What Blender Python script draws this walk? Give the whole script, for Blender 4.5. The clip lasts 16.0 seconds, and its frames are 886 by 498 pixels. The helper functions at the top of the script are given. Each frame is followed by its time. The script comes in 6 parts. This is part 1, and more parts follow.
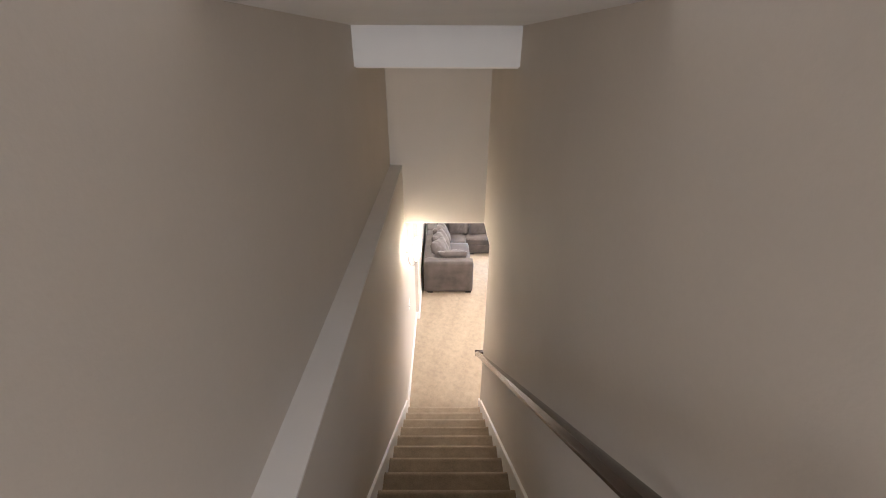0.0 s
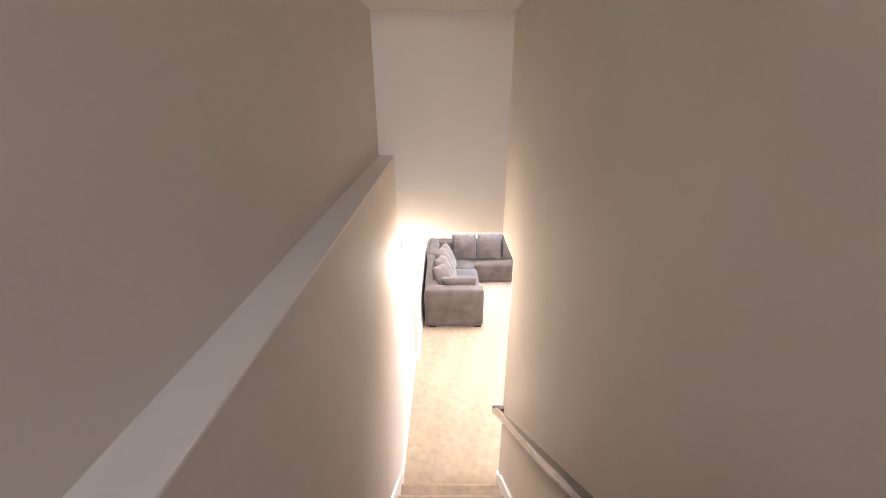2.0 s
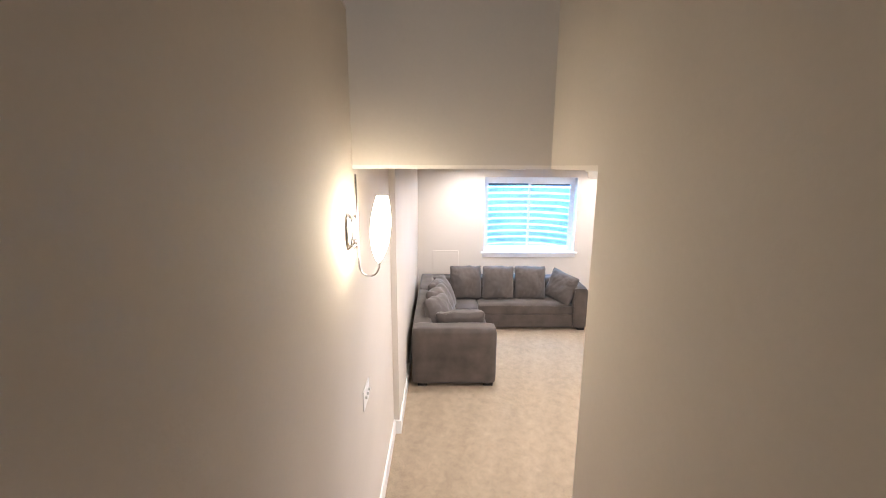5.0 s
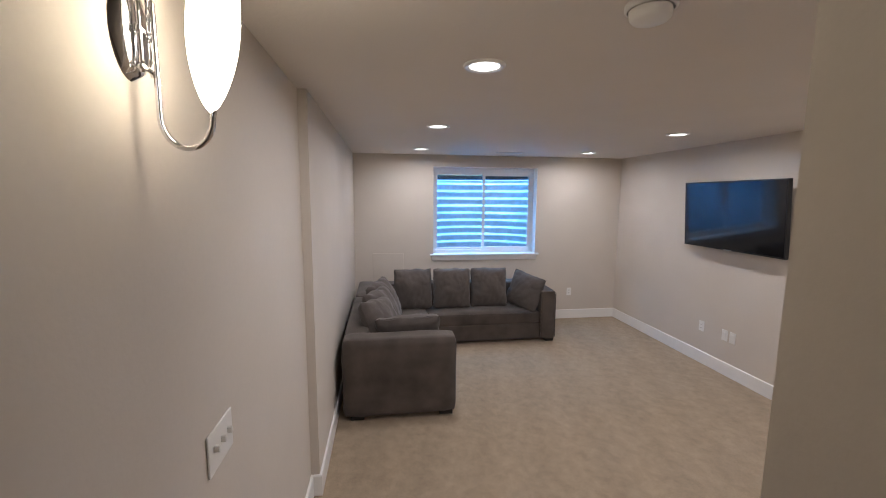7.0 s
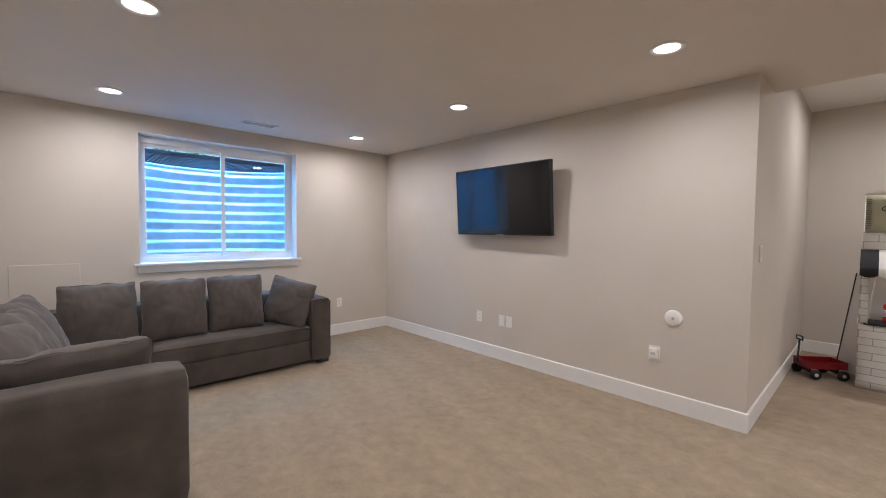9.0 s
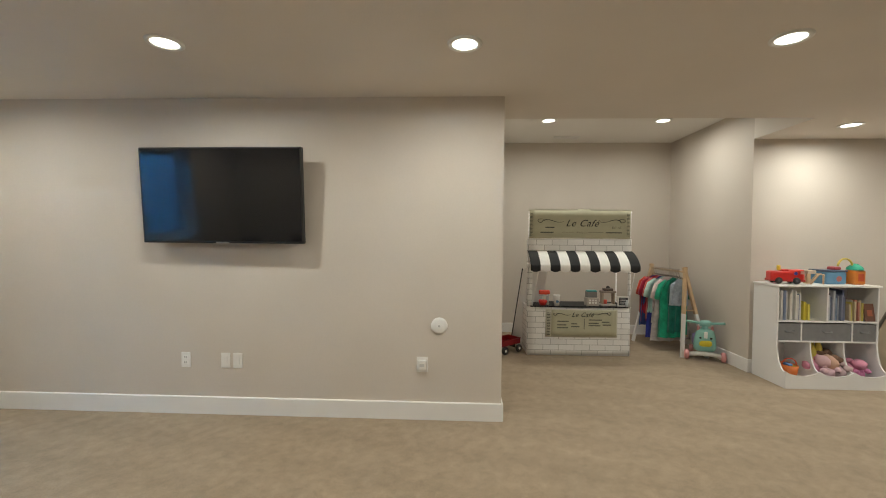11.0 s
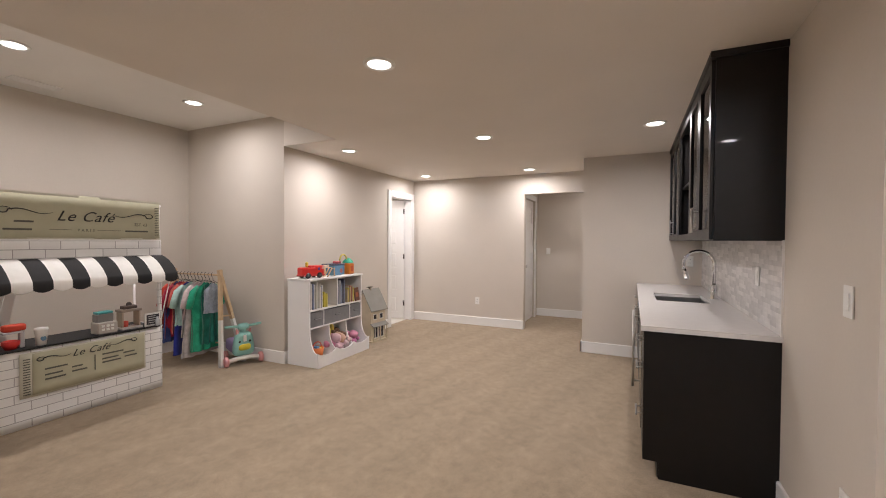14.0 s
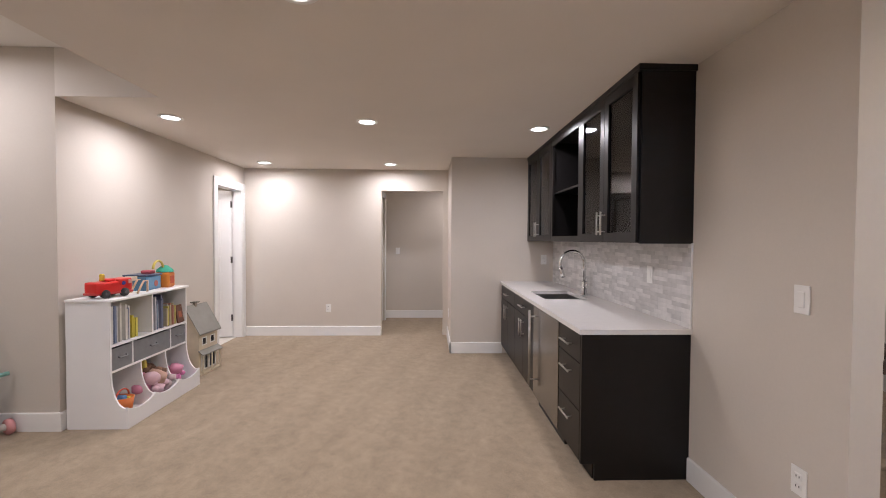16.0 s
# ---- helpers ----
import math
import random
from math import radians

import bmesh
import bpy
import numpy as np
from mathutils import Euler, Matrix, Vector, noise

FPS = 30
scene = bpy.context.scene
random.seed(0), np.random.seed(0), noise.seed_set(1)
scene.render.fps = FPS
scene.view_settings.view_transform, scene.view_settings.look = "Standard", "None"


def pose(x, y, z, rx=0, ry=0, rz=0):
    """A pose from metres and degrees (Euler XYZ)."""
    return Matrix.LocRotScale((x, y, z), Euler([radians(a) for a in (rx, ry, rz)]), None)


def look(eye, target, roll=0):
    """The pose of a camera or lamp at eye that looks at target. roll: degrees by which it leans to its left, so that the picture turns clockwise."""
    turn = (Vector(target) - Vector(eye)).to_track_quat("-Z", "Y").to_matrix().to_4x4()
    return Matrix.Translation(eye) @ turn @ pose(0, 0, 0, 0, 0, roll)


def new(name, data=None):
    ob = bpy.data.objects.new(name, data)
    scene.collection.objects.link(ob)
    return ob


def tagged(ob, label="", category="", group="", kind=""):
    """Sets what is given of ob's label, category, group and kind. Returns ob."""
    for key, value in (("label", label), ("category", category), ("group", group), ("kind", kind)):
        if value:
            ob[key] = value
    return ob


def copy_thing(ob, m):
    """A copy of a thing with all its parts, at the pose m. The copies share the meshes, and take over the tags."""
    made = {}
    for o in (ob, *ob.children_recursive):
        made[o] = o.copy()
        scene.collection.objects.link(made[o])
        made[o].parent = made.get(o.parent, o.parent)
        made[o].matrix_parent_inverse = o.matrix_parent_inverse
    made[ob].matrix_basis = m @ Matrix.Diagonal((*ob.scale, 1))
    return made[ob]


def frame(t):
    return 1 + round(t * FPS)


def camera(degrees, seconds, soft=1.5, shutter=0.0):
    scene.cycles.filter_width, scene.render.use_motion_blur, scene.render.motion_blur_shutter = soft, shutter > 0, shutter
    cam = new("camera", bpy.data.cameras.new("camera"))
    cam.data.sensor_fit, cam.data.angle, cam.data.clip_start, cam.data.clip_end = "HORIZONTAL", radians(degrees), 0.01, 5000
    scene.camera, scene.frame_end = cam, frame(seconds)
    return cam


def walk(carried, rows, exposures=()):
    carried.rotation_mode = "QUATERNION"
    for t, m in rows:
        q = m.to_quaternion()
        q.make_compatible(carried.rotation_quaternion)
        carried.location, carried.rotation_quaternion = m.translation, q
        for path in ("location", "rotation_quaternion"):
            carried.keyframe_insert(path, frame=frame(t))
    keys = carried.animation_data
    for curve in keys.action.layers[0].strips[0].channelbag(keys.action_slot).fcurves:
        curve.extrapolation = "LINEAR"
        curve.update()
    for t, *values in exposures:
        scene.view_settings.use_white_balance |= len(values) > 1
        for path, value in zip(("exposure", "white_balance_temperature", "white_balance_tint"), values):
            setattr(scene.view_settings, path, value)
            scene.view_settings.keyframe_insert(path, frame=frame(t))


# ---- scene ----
cam = camera(95.0, 16.0, soft=1.0)
PATH = [
    (0, (1.328, 0.383, 4.356), (1.337, 2.165, 3.449), 0.2),
    (0.5, (1.323, 0.605, 4.222), (1.332, 2.403, 3.346), 0.1),
    (1, (1.334, 0.862, 4.055), (1.334, 2.672, 3.204), 0.1),
    (1.5, (1.323, 1.114, 3.870), (1.319, 2.946, 3.069), -0.1),
    (2, (1.312, 1.389, 3.685), (1.305, 3.242, 2.933), -0.1),
    (2.5, (1.301, 1.662, 3.459), (1.294, 3.530, 2.745), -0.1),
    (3, (1.301, 1.918, 3.271), (1.298, 3.801, 2.597), -0.2),
    (3.2, (1.297, 2.025, 3.202), (1.294, 3.926, 2.580), -0.0),
    (5.3, (1.312, 3.028, 2.370), (1.335, 4.988, 1.975), 0.3),
    (5.5, (1.310, 3.132, 2.342), (1.354, 5.093, 1.954), 0.3),
    (6, (1.321, 3.385, 2.188), (1.393, 5.359, 1.869), 0.6),
    (6.5, (1.307, 3.628, 2.023), (1.483, 5.602, 1.754), 0.6),
    (7, (1.352, 3.846, 1.843), (1.637, 5.808, 1.586), 0.4),
    (7.5, (1.401, 4.065, 1.676), (1.837, 6.008, 1.487), 0.2),
    (8, (1.439, 4.299, 1.540), (2.151, 6.160, 1.358), 0.2),
    (8.5, (1.495, 4.538, 1.442), (2.532, 6.241, 1.282), 0.2),
    (9, (1.508, 4.820, 1.352), (2.876, 6.276, 1.266), 0.6),
    (9.2, (1.540, 4.920, 1.369), (3.007, 6.277, 1.289), 0.4),
    (11.3, (1.888, 5.789, 1.372), (3.881, 5.627, 1.314), 0.5),
    (11.5, (1.919, 5.844, 1.374), (3.891, 5.521, 1.311), 0.5),
    (12, (2.065, 5.964, 1.374), (3.934, 5.254, 1.325), 0.4),
    (12.5, (2.190, 6.023, 1.374), (3.869, 4.937, 1.323), 0.2),
    (13, (2.319, 6.019, 1.390), (3.759, 4.632, 1.334), 0.2),
    (13.5, (2.498, 6.037, 1.400), (3.643, 4.398, 1.359), 0.3),
    (14, (2.680, 6.021, 1.383), (3.525, 4.209, 1.342), 0.3),
    (14.5, (2.874, 5.970, 1.397), (3.471, 4.061, 1.355), 0.4),
    (15, (3.097, 5.913, 1.398), (3.411, 3.938, 1.356), 0.5),
    (15.5, (3.289, 5.804, 1.404), (3.412, 3.808, 1.358), 0.4),
    (16, (3.489, 5.690, 1.409), (3.430, 3.692, 1.362), 0.3),
]
walk(cam, [(t, look(eye, target, roll)) for t, eye, target, roll in PATH],
     exposures=[(0.0, 1.68, 6370, 12), (0.5, 2.0, 6290, 15), (1.5, 2.33, 6270, 17), (3.2, 2.27, 6250, 16), (5.3, 0.90, 6400, 12), (5.5, 0.79, 6380, 12), (6.0, 0.42, 6330, 12),
                (6.5, -0.01, 6280, 12), (7.0, -0.37, 6260, 12), (7.5, -0.34, 6220, 12), (8.0, -0.31, 6220, 12), (8.5, -0.28, 6250, 12), (9.0, -0.15, 6300, 11), (9.2, -0.15, 6350, 10), (11.3, -0.14, 6830, -2), (12.0, -0.10, 6830, -2), (12.5, -0.21, 6780, 3),
                (13.5, -0.07, 6650, 10), (14.5, 0.10, 6400, 13), (16.0, 0.06, 6200, 14)])

# ---- world and light ----
world = bpy.data.worlds.new("world")
scene.world = world
world.use_nodes = True
_wn = world.node_tree.nodes
_sky = _wn.new("ShaderNodeTexSky")
_sky.sky_type = "NISHITA"
_sky.sun_disc = False
_sky.sun_elevation = radians(38)
_sky.sun_rotation = radians(200)
world.node_tree.links.new(_sky.outputs[0], _wn["Background"].inputs[0])
_wn["Background"].inputs[1].default_value = 0.15

sun = new("sun", bpy.data.lights.new("sun", "SUN"))
sun.data.energy = 2.0
sun.data.angle = radians(0.5)
sun.data.color = (1.0, 0.95, 0.87)
sun.matrix_world = pose(0, 0, 30, 52, 0, 20)

LAMP_W = 13.0
LAMP_COL = (1.0, 0.95, 0.955)
H = 2.42          # basement ceiling
HT = 2.765        # raised alcove ceiling
DOWNLIGHTS = [(1.800, 5.69, H), (1.805, 7.28, H), (1.807, 8.93, H), (4.065, 5.68, H), (4.01, 7.305, H),
              (4.005, 8.945, H), (4.042, 4.00, H), (4.044, 2.15, H), (4.040, 0.17, H), (2.513, 2.00, H),
              (5.672, 2.20, H), (5.708, 0.20, H), (6.98, 0.68, H), (6.701, 4.67, HT), (6.718, 3.345, HT)]


def lamp_area(name, x, y, z, size, watts, colour, spread=180.0):
    d = bpy.data.lights.new(name, "AREA")
    d.shape, d.size, d.energy, d.color, d.spread = "DISK", size, watts, colour, radians(spread)
    ob = new(name, d)
    ob.matrix_world = pose(x, y, z)
    return ob


for _x, _y, _z in DOWNLIGHTS:
    lamp_area("downlight_lamp", _x, _y, _z - 0.012, 0.13, LAMP_W * (1.5 if _x > 6.9 else 1.0), LAMP_COL, 172)

# added weak fill for the hall, which shows no ceiling light of its own
lamp_area("hall_fill_lamp", 3.0, -0.95, H - 0.012, 0.13, 7.0, LAMP_COL, 172)

# open sky over the window well
_d = bpy.data.lights.new("well_sky_light", "AREA")
_d.shape, _d.size, _d.size_y, _d.energy, _d.color = "RECTANGLE", 2.4, 1.3, 620.0, (0.12, 0.46, 1.0)
new("well_sky_light", _d).matrix_world = pose(2.79, 10.35, 3.1)

# daylight from the rooms upstairs, through a window assumed out of view behind the stair head
_d = bpy.data.lights.new("upstairs_daylight", "AREA")
_d.shape, _d.size, _d.size_y, _d.energy, _d.color = "RECTANGLE", 1.3, 1.2, 27.0, (0.95, 0.95, 1.0)
new("upstairs_daylight", _d).matrix_world = look((1.37, -2.72, 4.1), (1.37, 2.0, 3.6))


# ---- mesh helpers ----
def box(bm, x0, y0, z0, x1, y1, z1, bevel=0.0, seg=1):
    vs = [bm.verts.new((x, y, z)) for z in (z0, z1) for x, y in ((x0, y0), (x1, y0), (x1, y1), (x0, y1))]
    fs = [bm.faces.new([vs[i] for i in q]) for q in
          ((3, 2, 1, 0), (4, 5, 6, 7), (0, 1, 5, 4), (1, 2, 6, 5), (2, 3, 7, 6), (3, 0, 4, 7))]
    if bevel:
        es = list({e for f in fs for e in f.edges})
        bmesh.ops.bevel(bm, geom=es, offset=bevel, segments=seg, profile=0.5, affect="EDGES")
    return bm


def prism(bm, pts, z0, z1):
    a = [bm.verts.new((x, y, z0)) for x, y in pts]
    b = [bm.verts.new((x, y, z1)) for x, y in pts]
    n = len(pts)
    fs = [bm.faces.new(list(reversed(a))), bm.faces.new(b)]
    for i in range(n):
        fs.append(bm.faces.new((a[i], a[(i + 1) % n], b[(i + 1) % n], b[i])))
    bmesh.ops.recalc_face_normals(bm, faces=fs)
    return bm


def extrude_profile(bm, pts, axis, a, b):
    """A closed outline of (u, v) pushed from a to b along an axis; u, v are the two other axes in order."""
    def at(u, v, w):
        return {"x": (w, u, v), "y": (u, w, v), "z": (u, v, w)}[axis]
    va = [bm.verts.new(at(u, v, a)) for u, v in pts]
    vb = [bm.verts.new(at(u, v, b)) for u, v in pts]
    n = len(pts)
    fs = [bm.faces.new(va), bm.faces.new(list(reversed(vb)))]
    for i in range(n):
        fs.append(bm.faces.new((va[i], vb[i], vb[(i + 1) % n], va[(i + 1) % n])))
    bmesh.ops.recalc_face_normals(bm, faces=fs)
    return bm


def lathe(bm, profile, m=None, seg=24):
    """Turns (radius, height) pairs about z; m places the result."""
    m = m or Matrix()
    rings = []
    for r, h in profile:
        if r < 1e-6:
            rings.append([bm.verts.new(m @ Vector((0, 0, h)))])
        else:
            rings.append([bm.verts.new(m @ Vector((r * math.cos(2 * math.pi * i / seg), r * math.sin(2 * math.pi * i / seg), h)))
                          for i in range(seg)])
    for p, q in zip(rings, rings[1:]):
        for i in range(seg):
            j = (i + 1) % seg
            if len(p) == 1 and len(q) == 1:
                break
            if len(p) == 1:
                bm.faces.new((p[0], q[j], q[i]))
            elif len(q) == 1:
                bm.faces.new((p[i], p[j], q[0]))
            else:
                bm.faces.new((p[i], p[j], q[j], q[i]))
    return bm


def tube(bm, pts, r, seg=8, taper=None):
    """A round bar along points."""
    pts = [Vector(p) for p in pts]
    rings = []
    side = None
    for i, p in enumerate(pts):
        d = (pts[min(i + 1, len(pts) - 1)] - pts[max(i - 1, 0)]).normalized()
        if side is None:
            side = d.orthogonal().normalized()
        side = (side - d * side.dot(d)).normalized()
        up = d.cross(side)
        rr = r if taper is None else r * taper[i]
        rings.append([bm.verts.new(p + rr * (math.cos(2 * math.pi * k / seg) * side + math.sin(2 * math.pi * k / seg) * up))
                      for k in range(seg)])
    for a, b in zip(rings, rings[1:]):
        for k in range(seg):
            bm.faces.new((a[k], a[(k + 1) % seg], b[(k + 1) % seg], b[k]))
    bm.faces.new(list(reversed(rings[0])))
    bm.faces.new(rings[-1])
    return bm


def mesh_of(name, bm, material, smooth=False, angle=40.0):
    me = bpy.data.meshes.new(name)
    if smooth:
        for f in bm.faces:
            f.smooth = True
        for e in bm.edges:
            if len(e.link_faces) == 2 and e.calc_face_angle(0.0) > radians(angle):
                e.smooth = False
    bm.to_mesh(me)
    bm.free()
    me.materials.append(material)
    return me


def part(name, bm, material, parent, label="", smooth=False, angle=40.0):
    ob = new(name, mesh_of(name, bm, material, smooth, angle))
    ob.parent = parent
    return tagged(ob, label)


def thing(name, m, label, category, group="", kind=""):
    ob = new(name)
    ob.empty_display_size = 0.1
    ob.matrix_world = m
    return tagged(ob, label, category, group, kind)


def solid(name, bm, material, label, category, kind="structure", smooth=False, group=""):
    return tagged(new(name, mesh_of(name, bm, material, smooth)), label, category, group, kind)


def B():
    return bmesh.new()


# ---- materials ----
def material(name, base, rough=0.6, metal=0.0, var=0.0, scale=6.0, fine=0.0, fine_scale=120.0, bump=0.0, bump_scale=200.0,
             spec=0.5, emit=None, power=0.0, island=0.0, each=0.0, sheen=0.0, coat=0.0):
    """A surface with colour change at two scales and fine relief."""
    m = bpy.data.materials.new(name)
    m.use_nodes = True
    nt = m.node_tree
    n, l = nt.nodes, nt.links
    p = n["Principled BSDF"]
    p.inputs["Roughness"].default_value = rough
    p.inputs["Metallic"].default_value = metal
    p.inputs["Specular IOR Level"].default_value = spec
    p.inputs["Sheen Weight"].default_value = sheen
    p.inputs["Coat Weight"].default_value = coat
    p.inputs["Base Color"].default_value = (*base, 1)
    geo = n.new("ShaderNodeNewGeometry")
    tc = n.new("ShaderNodeTexCoord")
    col = None

    def vary(src, fac_socket, amount):
        mr = n.new("ShaderNodeMapRange")
        mr.inputs["From Min"].default_value, mr.inputs["From Max"].default_value = 0.25, 0.75
        mr.inputs["To Min"].default_value, mr.inputs["To Max"].default_value = 1 - amount, 1 + amount
        l.new(fac_socket, mr.inputs["Value"])
        mx = n.new("ShaderNodeVectorMath")
        mx.operation = "SCALE"
        if src is None:
            mx.inputs[0].default_value = base
        else:
            l.new(src, mx.inputs[0])
        l.new(mr.outputs[0], mx.inputs["Scale"])
        return mx.outputs[0]

    def noise_of(s, detail):
        t = n.new("ShaderNodeTexNoise")
        t.inputs["Scale"].default_value = s
        t.inputs["Detail"].default_value = detail
        l.new(tc.outputs["Object"], t.inputs["Vector"])
        return t.outputs["Fac"]

    if var:
        col = vary(col, noise_of(scale, 3.0), var)
    if fine:
        col = vary(col, noise_of(fine_scale, 2.0), fine)
    if island:
        col = vary(col, geo.outputs["Random Per Island"], island)
    if each:
        oi = n.new("ShaderNodeObjectInfo")
        col = vary(col, oi.outputs["Random"], each)
    if col is not None:
        l.new(col, p.inputs["Base Color"])
    if bump:
        b = n.new("ShaderNodeBump")
        b.inputs["Strength"].default_value = bump
        b.inputs["Distance"].default_value = 0.003
        l.new(noise_of(bump_scale, 3.0), b.inputs["Height"])
        l.new(b.outputs[0], p.inputs["Normal"])
    if emit:
        p.inputs["Emission Color"].default_value = (*emit, 1)
        p.inputs["Emission Strength"].default_value = power
    return m


M_WALL = material("wall_paint", (0.60, 0.545, 0.48), 0.75, var=0.03, scale=2.0, fine=0.012, fine_scale=60, bump=0.12, bump_scale=110)
M_CEIL = material("ceiling_paint", (0.74, 0.69, 0.63), 0.8, var=0.03, scale=1.5, bump=0.3, bump_scale=70)
M_TRIM = material("white_trim_paint", (0.80, 0.79, 0.77), 0.35, var=0.02, scale=5, bump=0.05, bump_scale=60)
M_LEDGE = material("ledge_pale", (0.74, 0.70, 0.65), 0.6, var=0.03, scale=4, bump=0.15, bump_scale=90)
# base colour of the raised ceiling, set paler than the main ceiling
M_ALCOVE = material("alcove_ceiling_pale", (0.84, 0.82, 0.78), 0.8, var=0.03, scale=1.5, bump=0.3, bump_scale=70)
M_HEAD = material("header_paint", (0.70, 0.69, 0.68), 0.7, var=0.03, scale=3, bump=0.2, bump_scale=90)


def carpet_material(name, base):
    m = material(name, base, 0.95, var=0.05, scale=1.2, fine=0.16, fine_scale=130, bump=0.8, bump_scale=230, spec=0.1, sheen=0.15)
    nt = m.node_tree
    n, l = nt.nodes, nt.links
    p = n["Principled BSDF"]
    src = p.inputs["Base Color"].links[0].from_socket
    tc = n.new("ShaderNodeTexCoord")
    mp = n.new("ShaderNodeMapping")
    mp.inputs["Scale"].default_value = (1.9, 1.6, 1.0)
    mp.inputs["Rotation"].default_value = (0, 0, radians(28))
    l.new(tc.outputs["Object"], mp.inputs["Vector"])
    nz = n.new("ShaderNodeTexNoise")
    nz.inputs["Scale"].default_value, nz.inputs["Detail"].default_value, nz.inputs["Distortion"].default_value = 6.5, 10.0, 0.2
    nz.inputs["Roughness"].default_value = 0.72
    l.new(mp.outputs[0], nz.inputs["Vector"])
    mr = n.new("ShaderNodeMapRange")
    mr.inputs["From Min"].default_value, mr.inputs["From Max"].default_value = 0.35, 0.66
    mr.inputs["To Min"].default_value, mr.inputs["To Max"].default_value = 0.84, 1.13
    l.new(nz.outputs["Fac"], mr.inputs["Value"])
    # faint lanes left by the vacuum cleaner
    wv = n.new("ShaderNodeTexWave")
    wv.wave_type, wv.bands_direction, wv.wave_profile = "BANDS", "X", "TRI"
    wv.inputs["Scale"].default_value, wv.inputs["Distortion"].default_value = 0.75, 2.6
    wv.inputs["Detail"].default_value, wv.inputs["Detail Scale"].default_value = 2.0, 0.6
    mp2 = n.new("ShaderNodeMapping")
    mp2.inputs["Rotation"].default_value = (0, 0, radians(14))
    l.new(tc.outputs["Object"], mp2.inputs["Vector"])
    l.new(mp2.outputs[0], wv.inputs["Vector"])
    mr2 = n.new("ShaderNodeMapRange")
    mr2.inputs["To Min"].default_value, mr2.inputs["To Max"].default_value = 0.95, 1.045
    l.new(wv.outputs["Fac"], mr2.inputs["Value"])
    both = n.new("ShaderNodeMath")
    both.operation = "MULTIPLY"
    l.new(mr.outputs[0], both.inputs[0])
    l.new(mr2.outputs[0], both.inputs[1])
    mx = n.new("ShaderNodeVectorMath")
    mx.operation = "SCALE"
    l.new(src, mx.inputs[0])
    l.new(both.outputs[0], mx.inputs["Scale"])
    l.new(mx.outputs[0], p.inputs["Base Color"])
    return m


M_CARPET = carpet_material("beige_carpet", (0.335, 0.261, 0.182))
M_CHROME = material("chrome", (0.75, 0.75, 0.76), 0.12, 1.0, var=0.02)
M_STEEL = material("brushed_steel", (0.55, 0.54, 0.52), 0.32, 1.0, var=0.05, scale=8)
M_HINGE = material("hinge_bronze", (0.06, 0.05, 0.045), 0.42, var=0.1, scale=30)
M_PLATE = material("white_plastic", (0.80, 0.79, 0.76), 0.3, var=0.02)
M_BLACK = material("black_plastic", (0.012, 0.012, 0.013), 0.4, var=0.05)
M_LIT = material("lit_lens", (0.9, 0.9, 0.88), 0.5, emit=(1.0, 0.97, 0.92), power=6.0)
M_SHADE = material("frosted_glass_lit", (0.9, 0.88, 0.84), 0.4, emit=(1.0, 0.87, 0.66), power=22.0)
M_TILE = material("pale_floor_tile", (0.66, 0.62, 0.56), 0.3, var=0.04, scale=4)
M_VINYL = material("white_vinyl", (0.80, 0.80, 0.80), 0.35, var=0.015)


def glass_material(name, tint=(1, 1, 1), rough=0.0, gloss=None):
    m = bpy.data.materials.new(name)
    m.use_nodes = True
    n, l = m.node_tree.nodes, m.node_tree.links
    n.remove(n["Principled BSDF"])
    tr, gl, mix, fr = n.new("ShaderNodeBsdfTransparent"), n.new("ShaderNodeBsdfGlossy"), n.new("ShaderNodeMixShader"), n.new("ShaderNodeFresnel")
    tr.inputs["Color"].default_value = (*tint, 1)
    gl.inputs["Roughness"].default_value = rough
    fr.inputs["IOR"].default_value = 1.5
    if gloss is None:
        l.new(fr.outputs[0], mix.inputs[0])
    else:
        mix.inputs[0].default_value = gloss
    l.new(tr.outputs[0], mix.inputs[1])
    l.new(gl.outputs[0], mix.inputs[2])
    l.new(mix.outputs[0], n["Material Output"].inputs["Surface"])
    return m


M_GLASS = glass_material("window_glass", (0.95, 0.97, 1.0), 0.0, 0.06)

# ---- structure ----
W = 9.58                        # window wall
WEND = 4.275                    # end of the wall between stairs and room
XL, XU = 0.888, 0.755           # stairwell wall below and above its ledge
XW, JOG = 0.940, 6.24           # room wall, standing proud from here on
XR0, XR1 = 1.845, 1.966         # wall between stairs and room
LEDGE = 3.120                   # ledge of the stairwell wall
YE = 4.870                      # wall above the foot of the stairs
XT, YT = 4.880, 5.377           # television wall and its free end
XA, XA1, YA = 5.45, 7.83, 2.682 # play alcove: raised ceiling from, back wall, side wall
XP = 6.183                      # wall behind the shelf
FY = -0.26                      # end wall
XJ, YJ = 3.240, 0.686           # projecting wall at the end of the bar
YH = -1.60                      # hallway end wall
UPZ = 2.805                     # floor upstairs

solid("floor", box(B(), -0.6, -2.2, -0.15, 8.8, 10.0, 0.0), M_CARPET, "beige cut-pile carpet with vacuum marks", "carpet")
solid("bathroom_floor", box(B(), XP + 0.07, -1.47, -0.02, 8.55, 1.23, 0.006), M_TILE, "pale tiled floor beyond the open door", "tiled floor")

